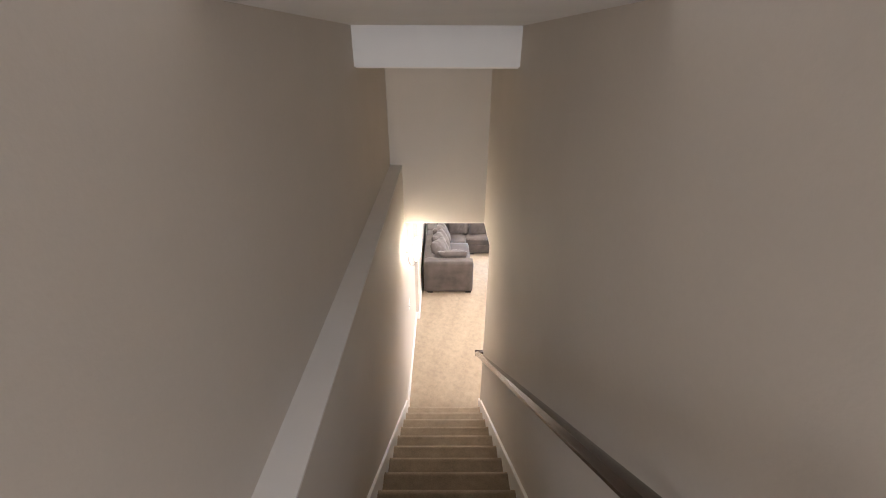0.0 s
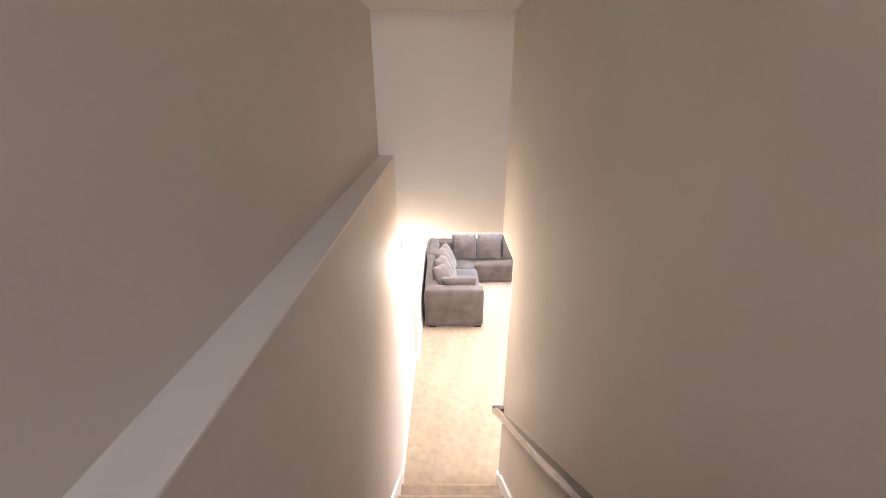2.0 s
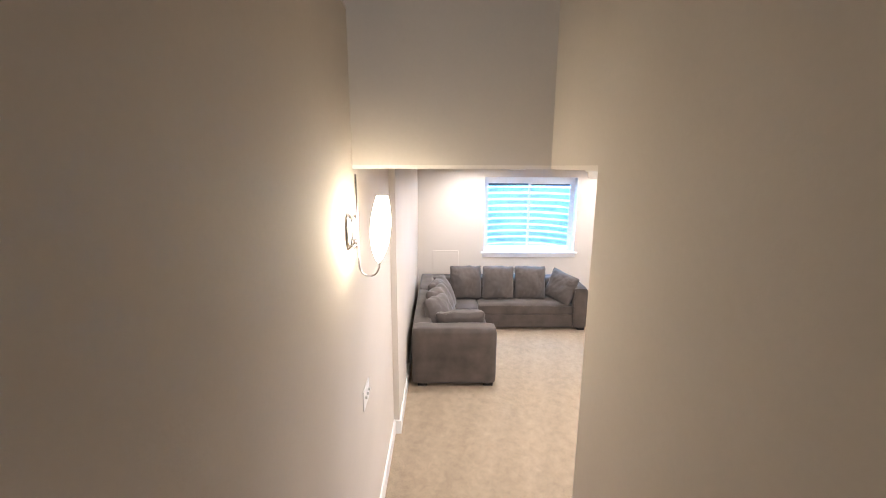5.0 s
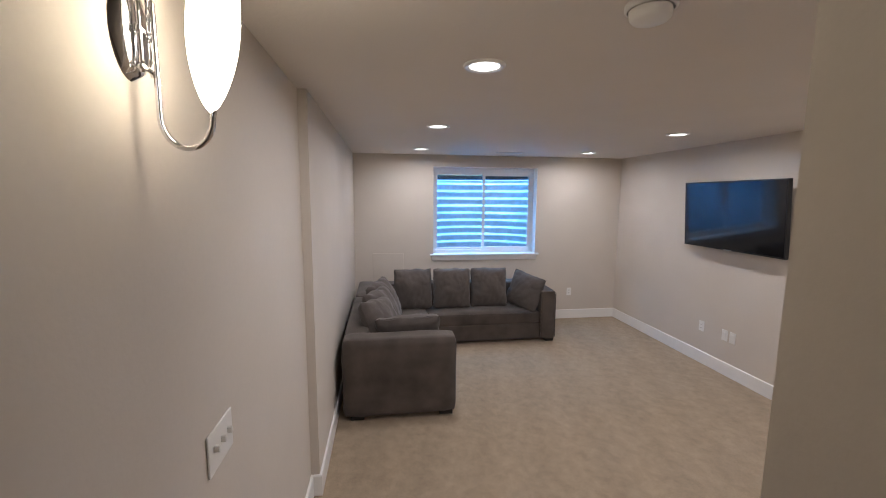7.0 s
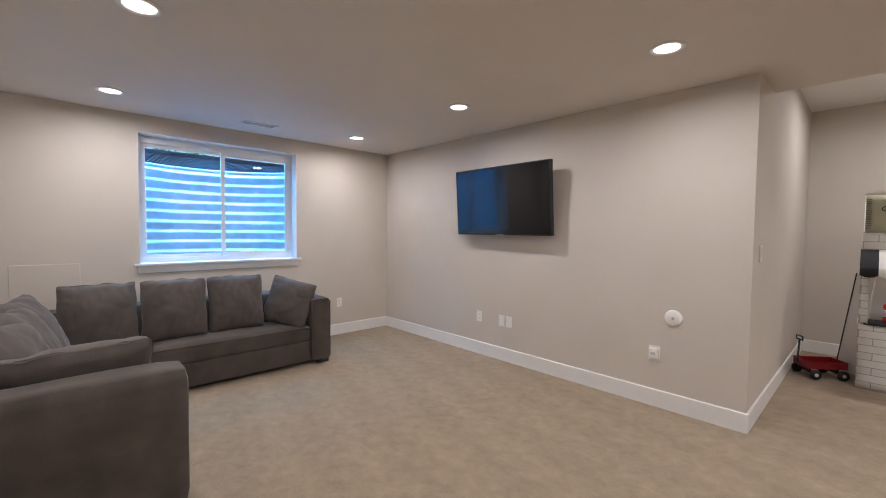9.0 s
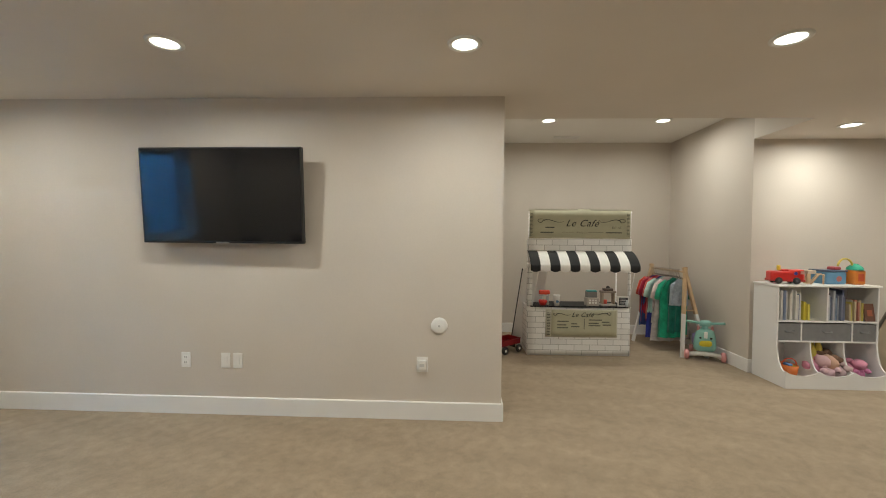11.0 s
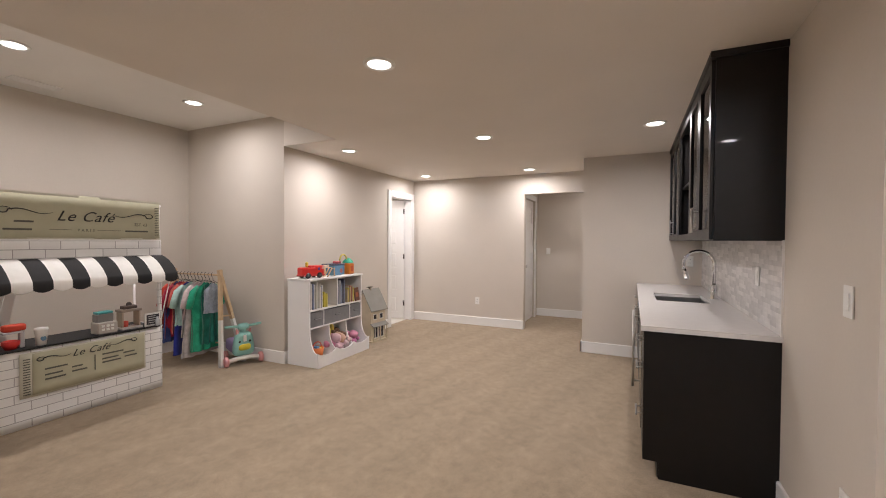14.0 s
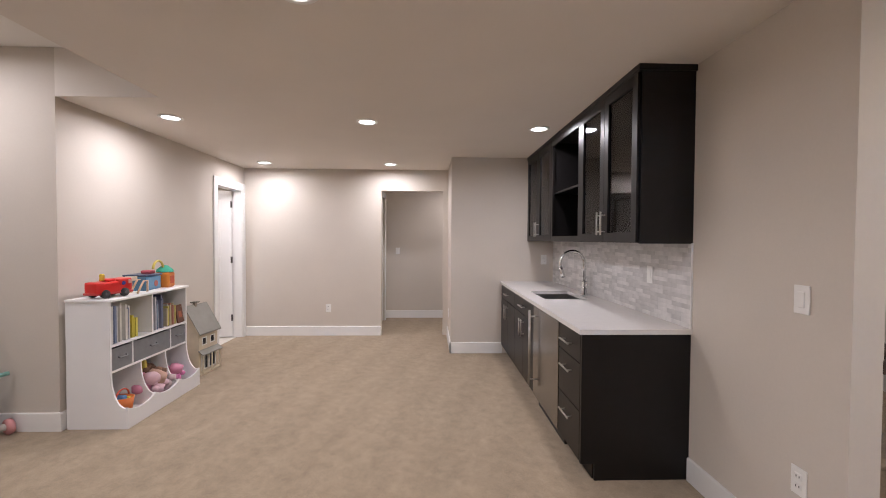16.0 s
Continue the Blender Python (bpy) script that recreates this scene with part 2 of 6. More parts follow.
_b = B()
box(_b, 0.3, -0.8, 0, XL, YE, LEDGE)
box(_b, 0.3, YE, 0, XL, JOG, 2.43)
solid("wall_west", _b, M_WALL, "greige painted stairwell wall with a ledge", "wall")
solid("wall_west_upper", box(B(), 0.2, -0.8, LEDGE, XU, YE, 5.2), M_WALL, "greige painted upper wall set back above a ledge", "wall")
# thin strip over the ledge top, coloured paler than the wall
solid("ledge_cap", box(B(), XU - 0.003, -0.8, LEDGE - 0.004, XL + 0.003, YE, LEDGE + 0.008, 0.002), M_LEDGE, "top of the stairwell ledge, paler than the wall", "ledge")
solid("wall_west_room", box(B(), 0.3, JOG, 0, XW, W, 2.43), M_WALL, "greige painted wall standing slightly proud", "wall")
solid("wall_stair_end", box(B(), 0.3, YE, 2.438, XR0, YE + 0.15, 5.2), M_WALL, "greige painted wall above the stair opening", "wall")
_b = B()
box(_b, XR0, -0.8, 0, XR1, WEND, 2.43)
box(_b, XR0, -0.8, 2.43, XR1 + 0.05, WEND, 5.2)
box(_b, XR0, WEND, 2.438, XR1 + 0.05, YE + 0.15, 5.2)
solid("wall_stair", _b, M_WALL, "greige painted wall between stairs and room", "wall")
_b = B()
prism(_b, [(XT, YT), (XA1 + 0.02, YT), (XA1 + 0.02, YT + 0.12), (XT + 0.12, YT + 0.12), (XT + 0.12, W + 0.05), (XT, W + 0.05)], 0, 2.43)
box(_b, XA, YT, 2.43, XA1 + 0.12, YT + 0.12, HT + 0.01)
solid("wall_east", _b, M_WALL, "greige painted wall behind the television", "wall")
solid("wall_alcove", box(B(), XA1, YA - 0.15, 0, XA1 + 0.12, YT + 0.12, HT + 0.01), M_WALL, "greige painted back wall of the play alcove", "wall")
DY0, DY1, DZ = -0.170, 0.500, 2.10     # bathroom door opening
_b = B()
box(_b, XP, YA - 0.12, 0, XA1 + 0.02, YA, HT + 0.01)
box(_b, XP, DY1, 0, XP + 0.12, YA - 0.12, 2.43)
box(_b, XP, DY0, DZ, XP + 0.12, DY1, 2.43)
box(_b, XP, FY - 0.12, 0, XP + 0.12, DY0, 2.43)
solid("wall_east_play", _b, M_WALL, "greige painted wall with a doorway", "wall")
OX0, OX1 = 3.312, 4.214                # cased opening to the hallway
_b = B()
box(_b, OX1, FY - 0.12, 0, XP, FY, 2.43)
box(_b, OX0, FY - 0.12, 2.112, OX1, FY, 2.43)
box(_b, XJ - 0.03, FY - 0.12, 0, OX0, FY, 2.43)
solid("wall_south", _b, M_WALL, "greige painted end wall with a cased opening", "wall")
solid("wall_jog", box(B(), XR1, FY - 0.12, 0, XJ, YJ, 2.43), M_WALL, "greige painted projecting wall beside the counter", "wall")
solid("wall_hall_end", box(B(), 2.5, YH - 0.12, 0, 4.65, YH, 2.43), M_WALL, "greige painted hallway end wall", "wall")
solid("wall_hall_west", box(B(), 2.54, YH, 0, 2.66, FY - 0.12, 2.43), M_WALL, "greige painted hallway side wall", "wall")
HX, HY0, HY1 = 4.29, -1.36, -0.54      # hallway door
_b = B()
box(_b, HX, YH, 0, HX + 0.12, HY0, 2.43)
box(_b, HX, HY1, 0, HX + 0.12, FY - 0.12, 2.43)
box(_b, HX, HY0, 2.10, HX + 0.12, HY1, 2.43)
solid("wall_hall_door", _b, M_WALL, "greige painted hallway wall round a door", "wall")
_b = B()
box(_b, 8.40, -1.47, 0, 8.52, 1.23, 2.43)
box(_b, XP + 0.12, -1.47, 0, 8.40, -1.35, 2.43)
box(_b, XP + 0.12, 1.11, 0, 8.40, 1.23, 2.43)
solid("wall_bathroom", _b, M_WALL, "pale painted bathroom walls", "wall")
WX0, WX1, WZ0, WZ1 = 2.042, 3.566, 1.012, 2.258
_b = B()
box(_b, 0.3, W, 0, WX0, W + 0.2, 2.43)
box(_b, WX1, W, 0, 5.1, W + 0.2, 2.43)
box(_b, WX0, W, 0, WX1, W + 0.2, WZ0)
box(_b, WX0, W, WZ1, WX1, W + 0.2, 2.43)
solid("wall_north", _b, M_WALL, "greige painted wall with a basement window", "wall")
_b = B()
for q in ((0.3, YE, XR0, W + 0.2), (XR0, WEND, XA, W + 0.2), (XR1, -1.75, XA, WEND), (XA, -1.75, XP, YA), (XP, -1.75, 8.6, YA - 0.12)):
    box(_b, q[0], q[1], H, q[2], q[3], 2.438)
box(_b, XA - 0.06, YA, 2.438, XA, YT, HT + 0.01)
box(_b, XA, YA - 0.12, 2.438, XP, YA, HT + 0.01)
solid("ceiling_alcove", box(B(), XA - 0.06, YA - 0.12, HT, XA1 + 0.12, YT + 0.12, HT + 0.02), M_ALCOVE, "raised ceiling over the play alcove, paler than the main ceiling", "ceiling")
solid("ceiling", _b, M_CEIL, "greige painted drywall ceiling with a raised alcove", "ceiling")
solid("ceiling_stairwell", box(B(), 0.2, 3.365, 4.200, XR0 + 0.01, YE + 0.1, 4.23), M_CEIL, "painted ceiling over the lower stairwell", "ceiling")
solid("stair_header", box(B(), 0.2, 3.305, 4.212, XR0 + 0.01, 3.365, 4.48), M_HEAD, "pale dropped header across the stairwell", "header")
_b = B()
box(_b, 0.2, 1.5, 4.452, XR0 + 0.01, 3.305, 4.48)
box(_b, 0.2, 1.45, 4.452, XR0 + 0.01, 1.5, 5.2)
box(_b, -1.2, -2.9, 5.16, 3.6, 1.5, 5.2)
solid("ceiling_upstairs", _b, M_HEAD, "pale painted ceiling at the stair head", "ceiling")
_b = B()
box(_b, -1.2, -2.9, 2.43, XU, -0.8, UPZ)
box(_b, XU, -2.9, 2.43, XR1, 0.33, UPZ)
box(_b, XR1, -2.9, 2.43, 3.6, -0.8, UPZ)
solid("floor_upstairs", _b, M_CARPET, "beige carpeted landing upstairs", "carpet")
# unseen landing walls, added to close the space round the upstairs light
_b = B()
box(_b, -1.3, -2.9, UPZ, -1.2, -0.8, 5.2)
box(_b, 3.6, -2.9, UPZ, 3.7, -0.8, 5.2)
box(_b, -1.3, -0.8, UPZ, XU, -0.7, 5.2)
box(_b, XR1, -0.8, UPZ, 3.7, -0.7, 5.2)
box(_b, -1.3, -3.0, UPZ, 0.67, -2.9, 5.2)
box(_b, 2.07, -3.0, UPZ, 3.7, -2.9, 5.2)
box(_b, 0.67, -3.0, UPZ, 2.07, -2.9, 3.45)
box(_b, 0.67, -3.0, 4.75, 2.07, -2.9, 5.2)
solid("wall_upstairs", _b, M_WALL, "greige painted walls of the landing", "wall")

# baseboards
BBH, BBT = 0.135, 0.015


def baseboard(x0, y0, x1, y1, side):
    """A board along a wall; side: unit normal pointing into the room."""
    d = Vector((x1 - x0, y1 - y0, 0))
    n = Vector((side[0], side[1], 0))
    a, b = Vector((x0, y0, 0)), Vector((x1, y1, 0))
    bm = B()
    prof = [(0, 0), (BBT, 0), (BBT, BBH - 0.006), (BBT - 0.005, BBH), (0, BBH)]
    va = [bm.verts.new(a + n * u + Vector((0, 0, v))) for u, v in prof]
    vb = [bm.verts.new(b + n * u + Vector((0, 0, v))) for u, v in prof]
    fs = [bm.faces.new(va), bm.faces.new(list(reversed(vb)))]
    for i in range(len(prof)):
        j = (i + 1) % len(prof)
        fs.append(bm.faces.new((va[i], vb[i], vb[j], va[j])))
    bmesh.ops.recalc_face_normals(bm, faces=fs)
    return solid("baseboard", bm, M_TRIM, "white painted baseboard", "baseboard", group="baseboards")


baseboard(XL, WEND, XL, JOG, (1, 0))
baseboard(XL + BBT, JOG, XW + BBT, JOG, (0, -1))
baseboard(XW, JOG, XW, W, (1, 0))
baseboard(XW, W, XT, W, (0, -1))
baseboard(XT, W, XT, YT, (-1, 0))
baseboard(XT - BBT, YT, XA1, YT, (0, -1))
baseboard(XA1, YA, XA1, YT, (-1, 0))
baseboard(XP, YA, XA1, YA, (0, 1))
baseboard(XP, YA + BBT, XP, DY1 + 0.085, (-1, 0))
baseboard(OX1, FY, XP, FY, (0, 1))
baseboard(2.66, YH, HX, YH, (0, 1))
baseboard(XJ, YJ + BBT, XJ, FY, (1, 0))
baseboard(2.60, YJ, XJ + BBT, YJ, (0, 1))
baseboard(XR1, 3.376, XR1, WEND + BBT, (1, 0))
baseboard(XR0, WEND, XR1 + BBT, WEND, (0, 1))

# stairs
RISE, RUN, NOSE = 0.187, 0.2545, 4.12
stairs = thing("stairs", pose(0, 0, 0), "beige carpeted straight staircase going down", "stairs", kind="structure")
for _i in range(15):
    _y, _z = NOSE - RUN * _i, RISE * (_i + 1)
    _p = [(_y - RUN - 0.03, _z - 0.004), (_y - 0.075, _z - 0.004), (_y - 0.05, _z), (_y - 0.034, _z + 0.003), (_y - 0.020, _z + 0.001), (_y - 0.008, _z - 0.006), (_y + 0.001, _z - 0.018), (_y + 0.002, _z - 0.030), (_y - 0.004, _z - 0.042), (_y - 0.02, _z - 0.050),
          (_y - 0.024, _z - RISE), (_y - RUN - 0.03, _z - RISE)]
    part("step", extrude_profile(B(), [(a, b) for a, b in _p], "x", XL - 0.002, XR0 + 0.002), M_CARPET, stairs, "carpeted step", True, 60)
_sl = RISE / RUN
for _x0, _x1 in ((XL, XL + 0.02), (XR0 - 0.02, XR0)):
    _toe = NOSE + 0.176
    prof = [(_toe, 0.0), (_toe, 0.135), (_toe - 0.06, 0.15), (NOSE, 0.29), (0.30, 0.29 + _sl * (NOSE - 0.30)), (0.30, _sl * (NOSE - 0.30) - 0.1), (NOSE - 0.2, 0.0)]
    part("skirt_board", extrude_profile(B(), prof, "x", _x0, _x1), M_TRIM, stairs, "white painted skirt board")

# ---- things: stairs and living room ----
M_RAIL = material("stained_rail_wood", (0.055, 0.036, 0.028), 0.20, var=0.2, scale=14, coat=0.4)
M_SOFA = material("grey_velvet", (0.082, 0.067, 0.057), 0.85, var=0.34, scale=4.5, fine=0.07, fine_scale=140, bump=0.25, bump_scale=160, sheen=0.18, spec=0.2)
M_PILLOW = material("grey_velvet_cushion", (0.098, 0.083, 0.074), 0.85, var=0.16, scale=6, fine=0.06, fine_scale=140, bump=0.25, bump_scale=200, sheen=0.2, spec=0.2)
M_FOOT = material("dark_foot", (0.01, 0.008, 0.007), 0.5, var=0.1)
M_SCREEN = material("screen_glass", (0.004, 0.004, 0.005), 0.09, var=0.1, spec=0.5)
M_GALV = material("galvanised_steel", (0.66, 0.72, 0.78), 0.30, 0.55, var=0.16, scale=9, fine=0.06, fine_scale=50)
M_GRATE = material("dark_grate", (0.03, 0.032, 0.036), 0.5, 0.4, var=0.2, scale=20)
M_LEAF = material("leaf", (0.07, 0.16, 0.035), 0.6, island=0.55)
M_GRAVEL = material("gravel", (0.22, 0.21, 0.19), 0.9, var=0.3, scale=60)

rail = thing("handrail", pose(0, 0, 0), "dark-stained wooden handrail fixed along the stair wall", "handrail")
_rs = 0.755
RX, RY, RZ = 1.771, 4.253, 0.953
_pa, _pb = Vector((RX, RY, RZ)), Vector((RX, 0.35, RZ + _rs * (RY - 0.35)))
_bm = B()
_prof = [(-0.024, -0.028), (0.024, -0.028), (0.028, 0.004), (0.020, 0.026), (0.0, 0.032), (-0.020, 0.026), (-0.028, 0.004)]
_va = [_bm.verts.new(_pa + Vector((u, 0, v))) for u, v in _prof]
_vb = [_bm.verts.new(_pb + Vector((u, 0, v))) for u, v in _prof]
_fs = [_bm.faces.new(_va), _bm.faces.new(list(reversed(_vb)))]
for _i in range(7):
    _fs.append(_bm.faces.new((_va[_i], _vb[_i], _vb[(_i + 1) % 7], _va[(_i + 1) % 7])))
bmesh.ops.recalc_face_normals(_bm, faces=_fs)
part("rail_bar", _bm, M_RAIL, rail, "", True, 50)
part("wall_return", box(B(), RX - 0.026, RY - 0.025, RZ - 0.028, XR0 + 0.004, RY + 0.025, RZ + 0.028, 0.006, 2), M_RAIL, rail)
for _y in (3.6, 2.2, 0.8):
    _z = RZ + _rs * (RY - _y)
    part("bracket", tube(B(), [(XR0, _y, _z - 0.09), (RX + 0.05, _y, _z - 0.09), (RX + 0.012, _y, _z - 0.075), (RX, _y, _z - 0.02)], 0.008), M_STEEL, rail, "metal rail bracket", True)


# ceiling downlights
def downlight(m):
    t = thing("ceiling_downlight", m, "round white recessed downlight, switched on", "ceiling light", "recessed downlights")
    part("trim_ring", lathe(B(), [(0.068, -0.002), (0.070, -0.008), (0.088, -0.010), (0.094, -0.006), (0.095, 0.0)], seg=28), M_PLATE, t, "white trim ring", True)
    part("lens", lathe(B(), [(0.0, -0.004), (0.068, -0.004)], seg=28), M_LIT, t, "glowing frosted lens")
    return t


_d0 = downlight(pose(*DOWNLIGHTS[0]))
for _q in DOWNLIGHTS[1:]:
    copy_thing(_d0, pose(*_q))

# unseen fixture added to go with the hall fill
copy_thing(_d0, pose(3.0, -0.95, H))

# wall sconce
SX, SY, SZ = XL, 4.712, 2.139
sconce = thing("wall_sconce", pose(SX, SY, SZ), "chrome wall sconce with a lit white leaf-shaped glass shade", "wall lamp")
part("backplate", lathe(B(), [(0.0, 0.022), (0.030, 0.022), (0.048, 0.016), (0.055, 0.0)], pose(0, 0, 0, 0, 90, 0) @ Matrix.Diagonal((1.6, 1.0, 1.0, 1.0)), 28), M_CHROME, sconce, "oval chrome backplate", True)
for _dy in (-0.018, 0.018):
    part("bar", tube(B(), [(0.03, _dy, -0.075), (0.03, _dy, 0.075)], 0.005), M_CHROME, sconce, "", True)
for _dz in (-0.065, 0.0, 0.065):
    part("crosspiece", tube(B(), [(0.03, -0.028, _dz), (0.03, 0.028, _dz)], 0.006), M_CHROME, sconce, "", True)
_pts = [(0.045, 0.0, 0.258), (0.045, 0.0, -0.12)]
for _i in range(13):
    _a = math.pi * _i / 12
    _pts.append((0.045 + 0.048 * (1 - math.cos(_a)), -0.006 * _i / 12, -0.150 - 0.058 * math.sin(_a)))
_pts.append((0.146, -0.006, -0.115))
part("stem", tube(B(), _pts, 0.0055, 8), M_CHROME, sconce, "slim curved chrome stem", True)
_bm = B()
_n, _k = 20, 14
_rows = []
for _i in range(_n + 1):
    _f = _i / _n
    _w = 0.064 * (math.sin(math.pi * (0.012 + 0.83 * _f ** 0.85)) ** 0.8)
    _zz = -0.141 + 0.303 * _f
    _rows.append([(_w * math.sin(_a), _w * math.cos(_a), _zz) for _a in [math.pi * 2 * j / _k for j in range(_k)]])
_vr = [[_bm.verts.new((0.140 + 0.72 * p[0] + 0.08 * (p[2] + 0.141), -0.008 + 0.72 * p[1], p[2])) for p in r] for r in _rows]
for _a, _b2 in zip(_vr, _vr[1:]):
    for _j in range(_k):
        _bm.faces.new((_a[_j], _a[(_j + 1) % _k], _b2[(_j + 1) % _k], _b2[_j]))
_bm.faces.new(list(reversed(_vr[0])))
_bm.faces.new(_vr[-1])
part("shade", _bm, M_SHADE, sconce, "glowing frosted glass shade", True, 70)


# wall plates: local x along the wall, z up, -y into the room
def plate(name, m, w, h, label, category, kind_of):
    t = thing(name, m, label, category)
    part("cover", box(B(), -w / 2, -0.006, -h / 2, w / 2, 0.0, h / 2, 0.003, 2), M_PLATE, t)
    if kind_of == "outlet":
        for dz in (-0.02, 0.02):
            part("socket", box(B(), -0.017, -0.009, dz - 0.014, 0.017, -0.005, dz + 0.014, 0.004, 2), M_PLATE, t)
            for dx in (-0.007, 0.007):
                part("slot", box(B(), dx - 0.0015, -0.0098, dz - 0.004, dx + 0.0015, -0.0088, dz + 0.006), M_BLACK, t)
    elif kind_of == "toggle":
        k = max(1, round(w / 0.055) - 0) if w > 0.1 else 1
        for i in range(k):
            dx = (i - (k - 1) / 2) * 0.046
            part("toggle", box(B(), dx - 0.005, -0.020, -0.002, dx + 0.005, -0.005, 0.016, 0.002), M_PLATE, t)
    elif kind_of == "rocker":
        part("rocker", box(B(), -0.016, -0.010, -0.033, 0.016, -0.005, 0.033, 0.002), M_PLATE, t)
    elif kind_of == "jack":
        part("port", box(B(), -0.012, -0.010, -0.012, 0.012, -0.005, 0.012, 0.002), M_BLACK, t)
    return t


EAST, WEST, NORTH, SOUTH = -90, 90, 0, 180      # rz for walls facing -x, +x, -y, +y
plate("light_switch", pose(XL + 0.001, 4.98, 1.160, 0, 0, WEST), 0.165, 0.118, "white three-gang light switch on the stairwell wall", "light switch", "toggle")


for _y, _kd, _nm, _lb in ((7.805, "outlet", "wall_outlet", "white duplex outlet above the baseboard"), (7.49, "rocker", "data_outlet", "white cable outlet plate"),
                          (7.395, "rocker", "blank_plate", "white blank wall plate"), (5.972, "outlet", "wall_outlet", "white duplex outlet above the baseboard")):
    plate(_nm, pose(XT - 0.001, _y, 0.418, 0, 0, EAST), 0.072 if _y > 7 else 0.085, 0.116, _lb, "outlet", _kd)
_dev = thing("plug_in_device", pose(XT - 0.010, 5.972, 0.42, 0, 0, EAST), "small white plug-in device in the outlet", "plug-in device")
part("body", box(B(), -0.030, -0.028, -0.036, 0.030, 0.0, 0.036, 0.005, 2), M_PLATE, _dev)
part("grille", box(B(), -0.018, -0.030, -0.010, 0.018, -0.027, 0.012), material("pale_grey_plastic", (0.5, 0.5, 0.49), 0.4, var=0.03), _dev)
_jk = thing("vacuum_inlet", pose(XT - 0.001, 5.846, 0.713, 0, 0, EAST), "round white wall inlet cover", "wall plate")
part("cover", lathe(B(), [(0.0, 0.014), (0.046, 0.014), (0.058, 0.009), (0.063, 0.0)], pose(0, 0, 0, 90, 0, 0), 32), M_PLATE, _jk, "", True)
part("hub", lathe(B(), [(0.0, 0.019), (0.008, 0.019), (0.010, 0.013)], pose(0, 0, 0, 90, 0, 0), 16), M_STEEL, _jk, "", True)
plate("wall_outlet", pose(4.13, W - 0.001, 0.417, 0, 0, NORTH), 0.072, 0.116, "white duplex outlet below the window wall", "outlet", "outlet")
plate("wall_outlet", pose(4.98, FY + 0.001, 0.40, 0, 0, SOUTH), 0.072, 0.116, "white duplex outlet on the end wall", "outlet", "outlet")
plate("light_switch", pose(4.085, YH + 0.001, 1.20, 0, 0, SOUTH), 0.072, 0.116, "white light switch in the hallway", "light switch", "rocker")
plate("light_switch", pose(XR1 + 0.001, 4.078, 1.17, 0, 0, WEST), 0.072, 0.118, "white light switch beside the wet bar", "light switch", "rocker")
plate("wall_outlet", pose(XR1 + 0.001, 4.085, 0.42, 0, 0, WEST), 0.072, 0.116, "white duplex outlet beside the wet bar", "outlet", "outlet")
plate("light_switch", pose(5.12, YT - 0.001, 1.22, 0, 0, NORTH), 0.072, 0.116, "pale light switch on the alcove return wall", "light switch", "rocker")
plate("wall_outlet", pose(XJ + 0.001, 0.16, 0.41, 0, 0, WEST), 0.072, 0.116, "white duplex outlet on the projecting wall", "outlet", "outlet")

_sm = thing("smoke_detector", pose(2.155, 5.05, H), "round white smoke detector on the ceiling", "smoke detector")
part("base", lathe(B(), [(0.075, 0.0), (0.075, -0.012), (0.066, -0.016)], seg=32), M_PLATE, _sm, "", True)
part("dome", lathe(B(), [(0.062, -0.016), (0.060, -0.038), (0.050, -0.048), (0.0, -0.052)], seg=32), M_PLATE, _sm, "", True)


def ceiling_vent(m, lx):
    t = thing("ceiling_vent", m, "white slotted ceiling air vent", "air vent", "ceiling vents")
    bm = B()
    for q in ((-lx, -0.07, lx, -0.052), (-lx, 0.052, lx, 0.07), (-lx, -0.052, -lx + 0.02, 0.052), (lx - 0.02, -0.052, lx, 0.052)):
        box(bm, q[0], q[1], -0.008, q[2], q[3], 0.0)
    part("frame", bm, M_TRIM, t)
    # black sheet instead of depth: the opening's shade put into its colour
    part("duct", box(B(), -lx + 0.015, -0.055, -0.0015, lx - 0.015, 0.055, 0.0), M_BLACK, t, "black sheet for the shade behind the slats")
    for i in range(6):
        y = -0.042 + 0.0168 * i
        bm = B()
        extrude_profile(bm, [(y - 0.005, -0.007), (y - 0.003, -0.008), (y + 0.006, -0.0035), (y + 0.004, -0.0025)], "x", -lx + 0.018, lx - 0.018)
        part("slat", bm, M_TRIM, t)
    return t


_v0 = ceiling_vent(pose(2.99, 9.14, H), 0.17)
copy_thing(_v0, pose(7.51, 4.26, HT, 0, 0, 90))

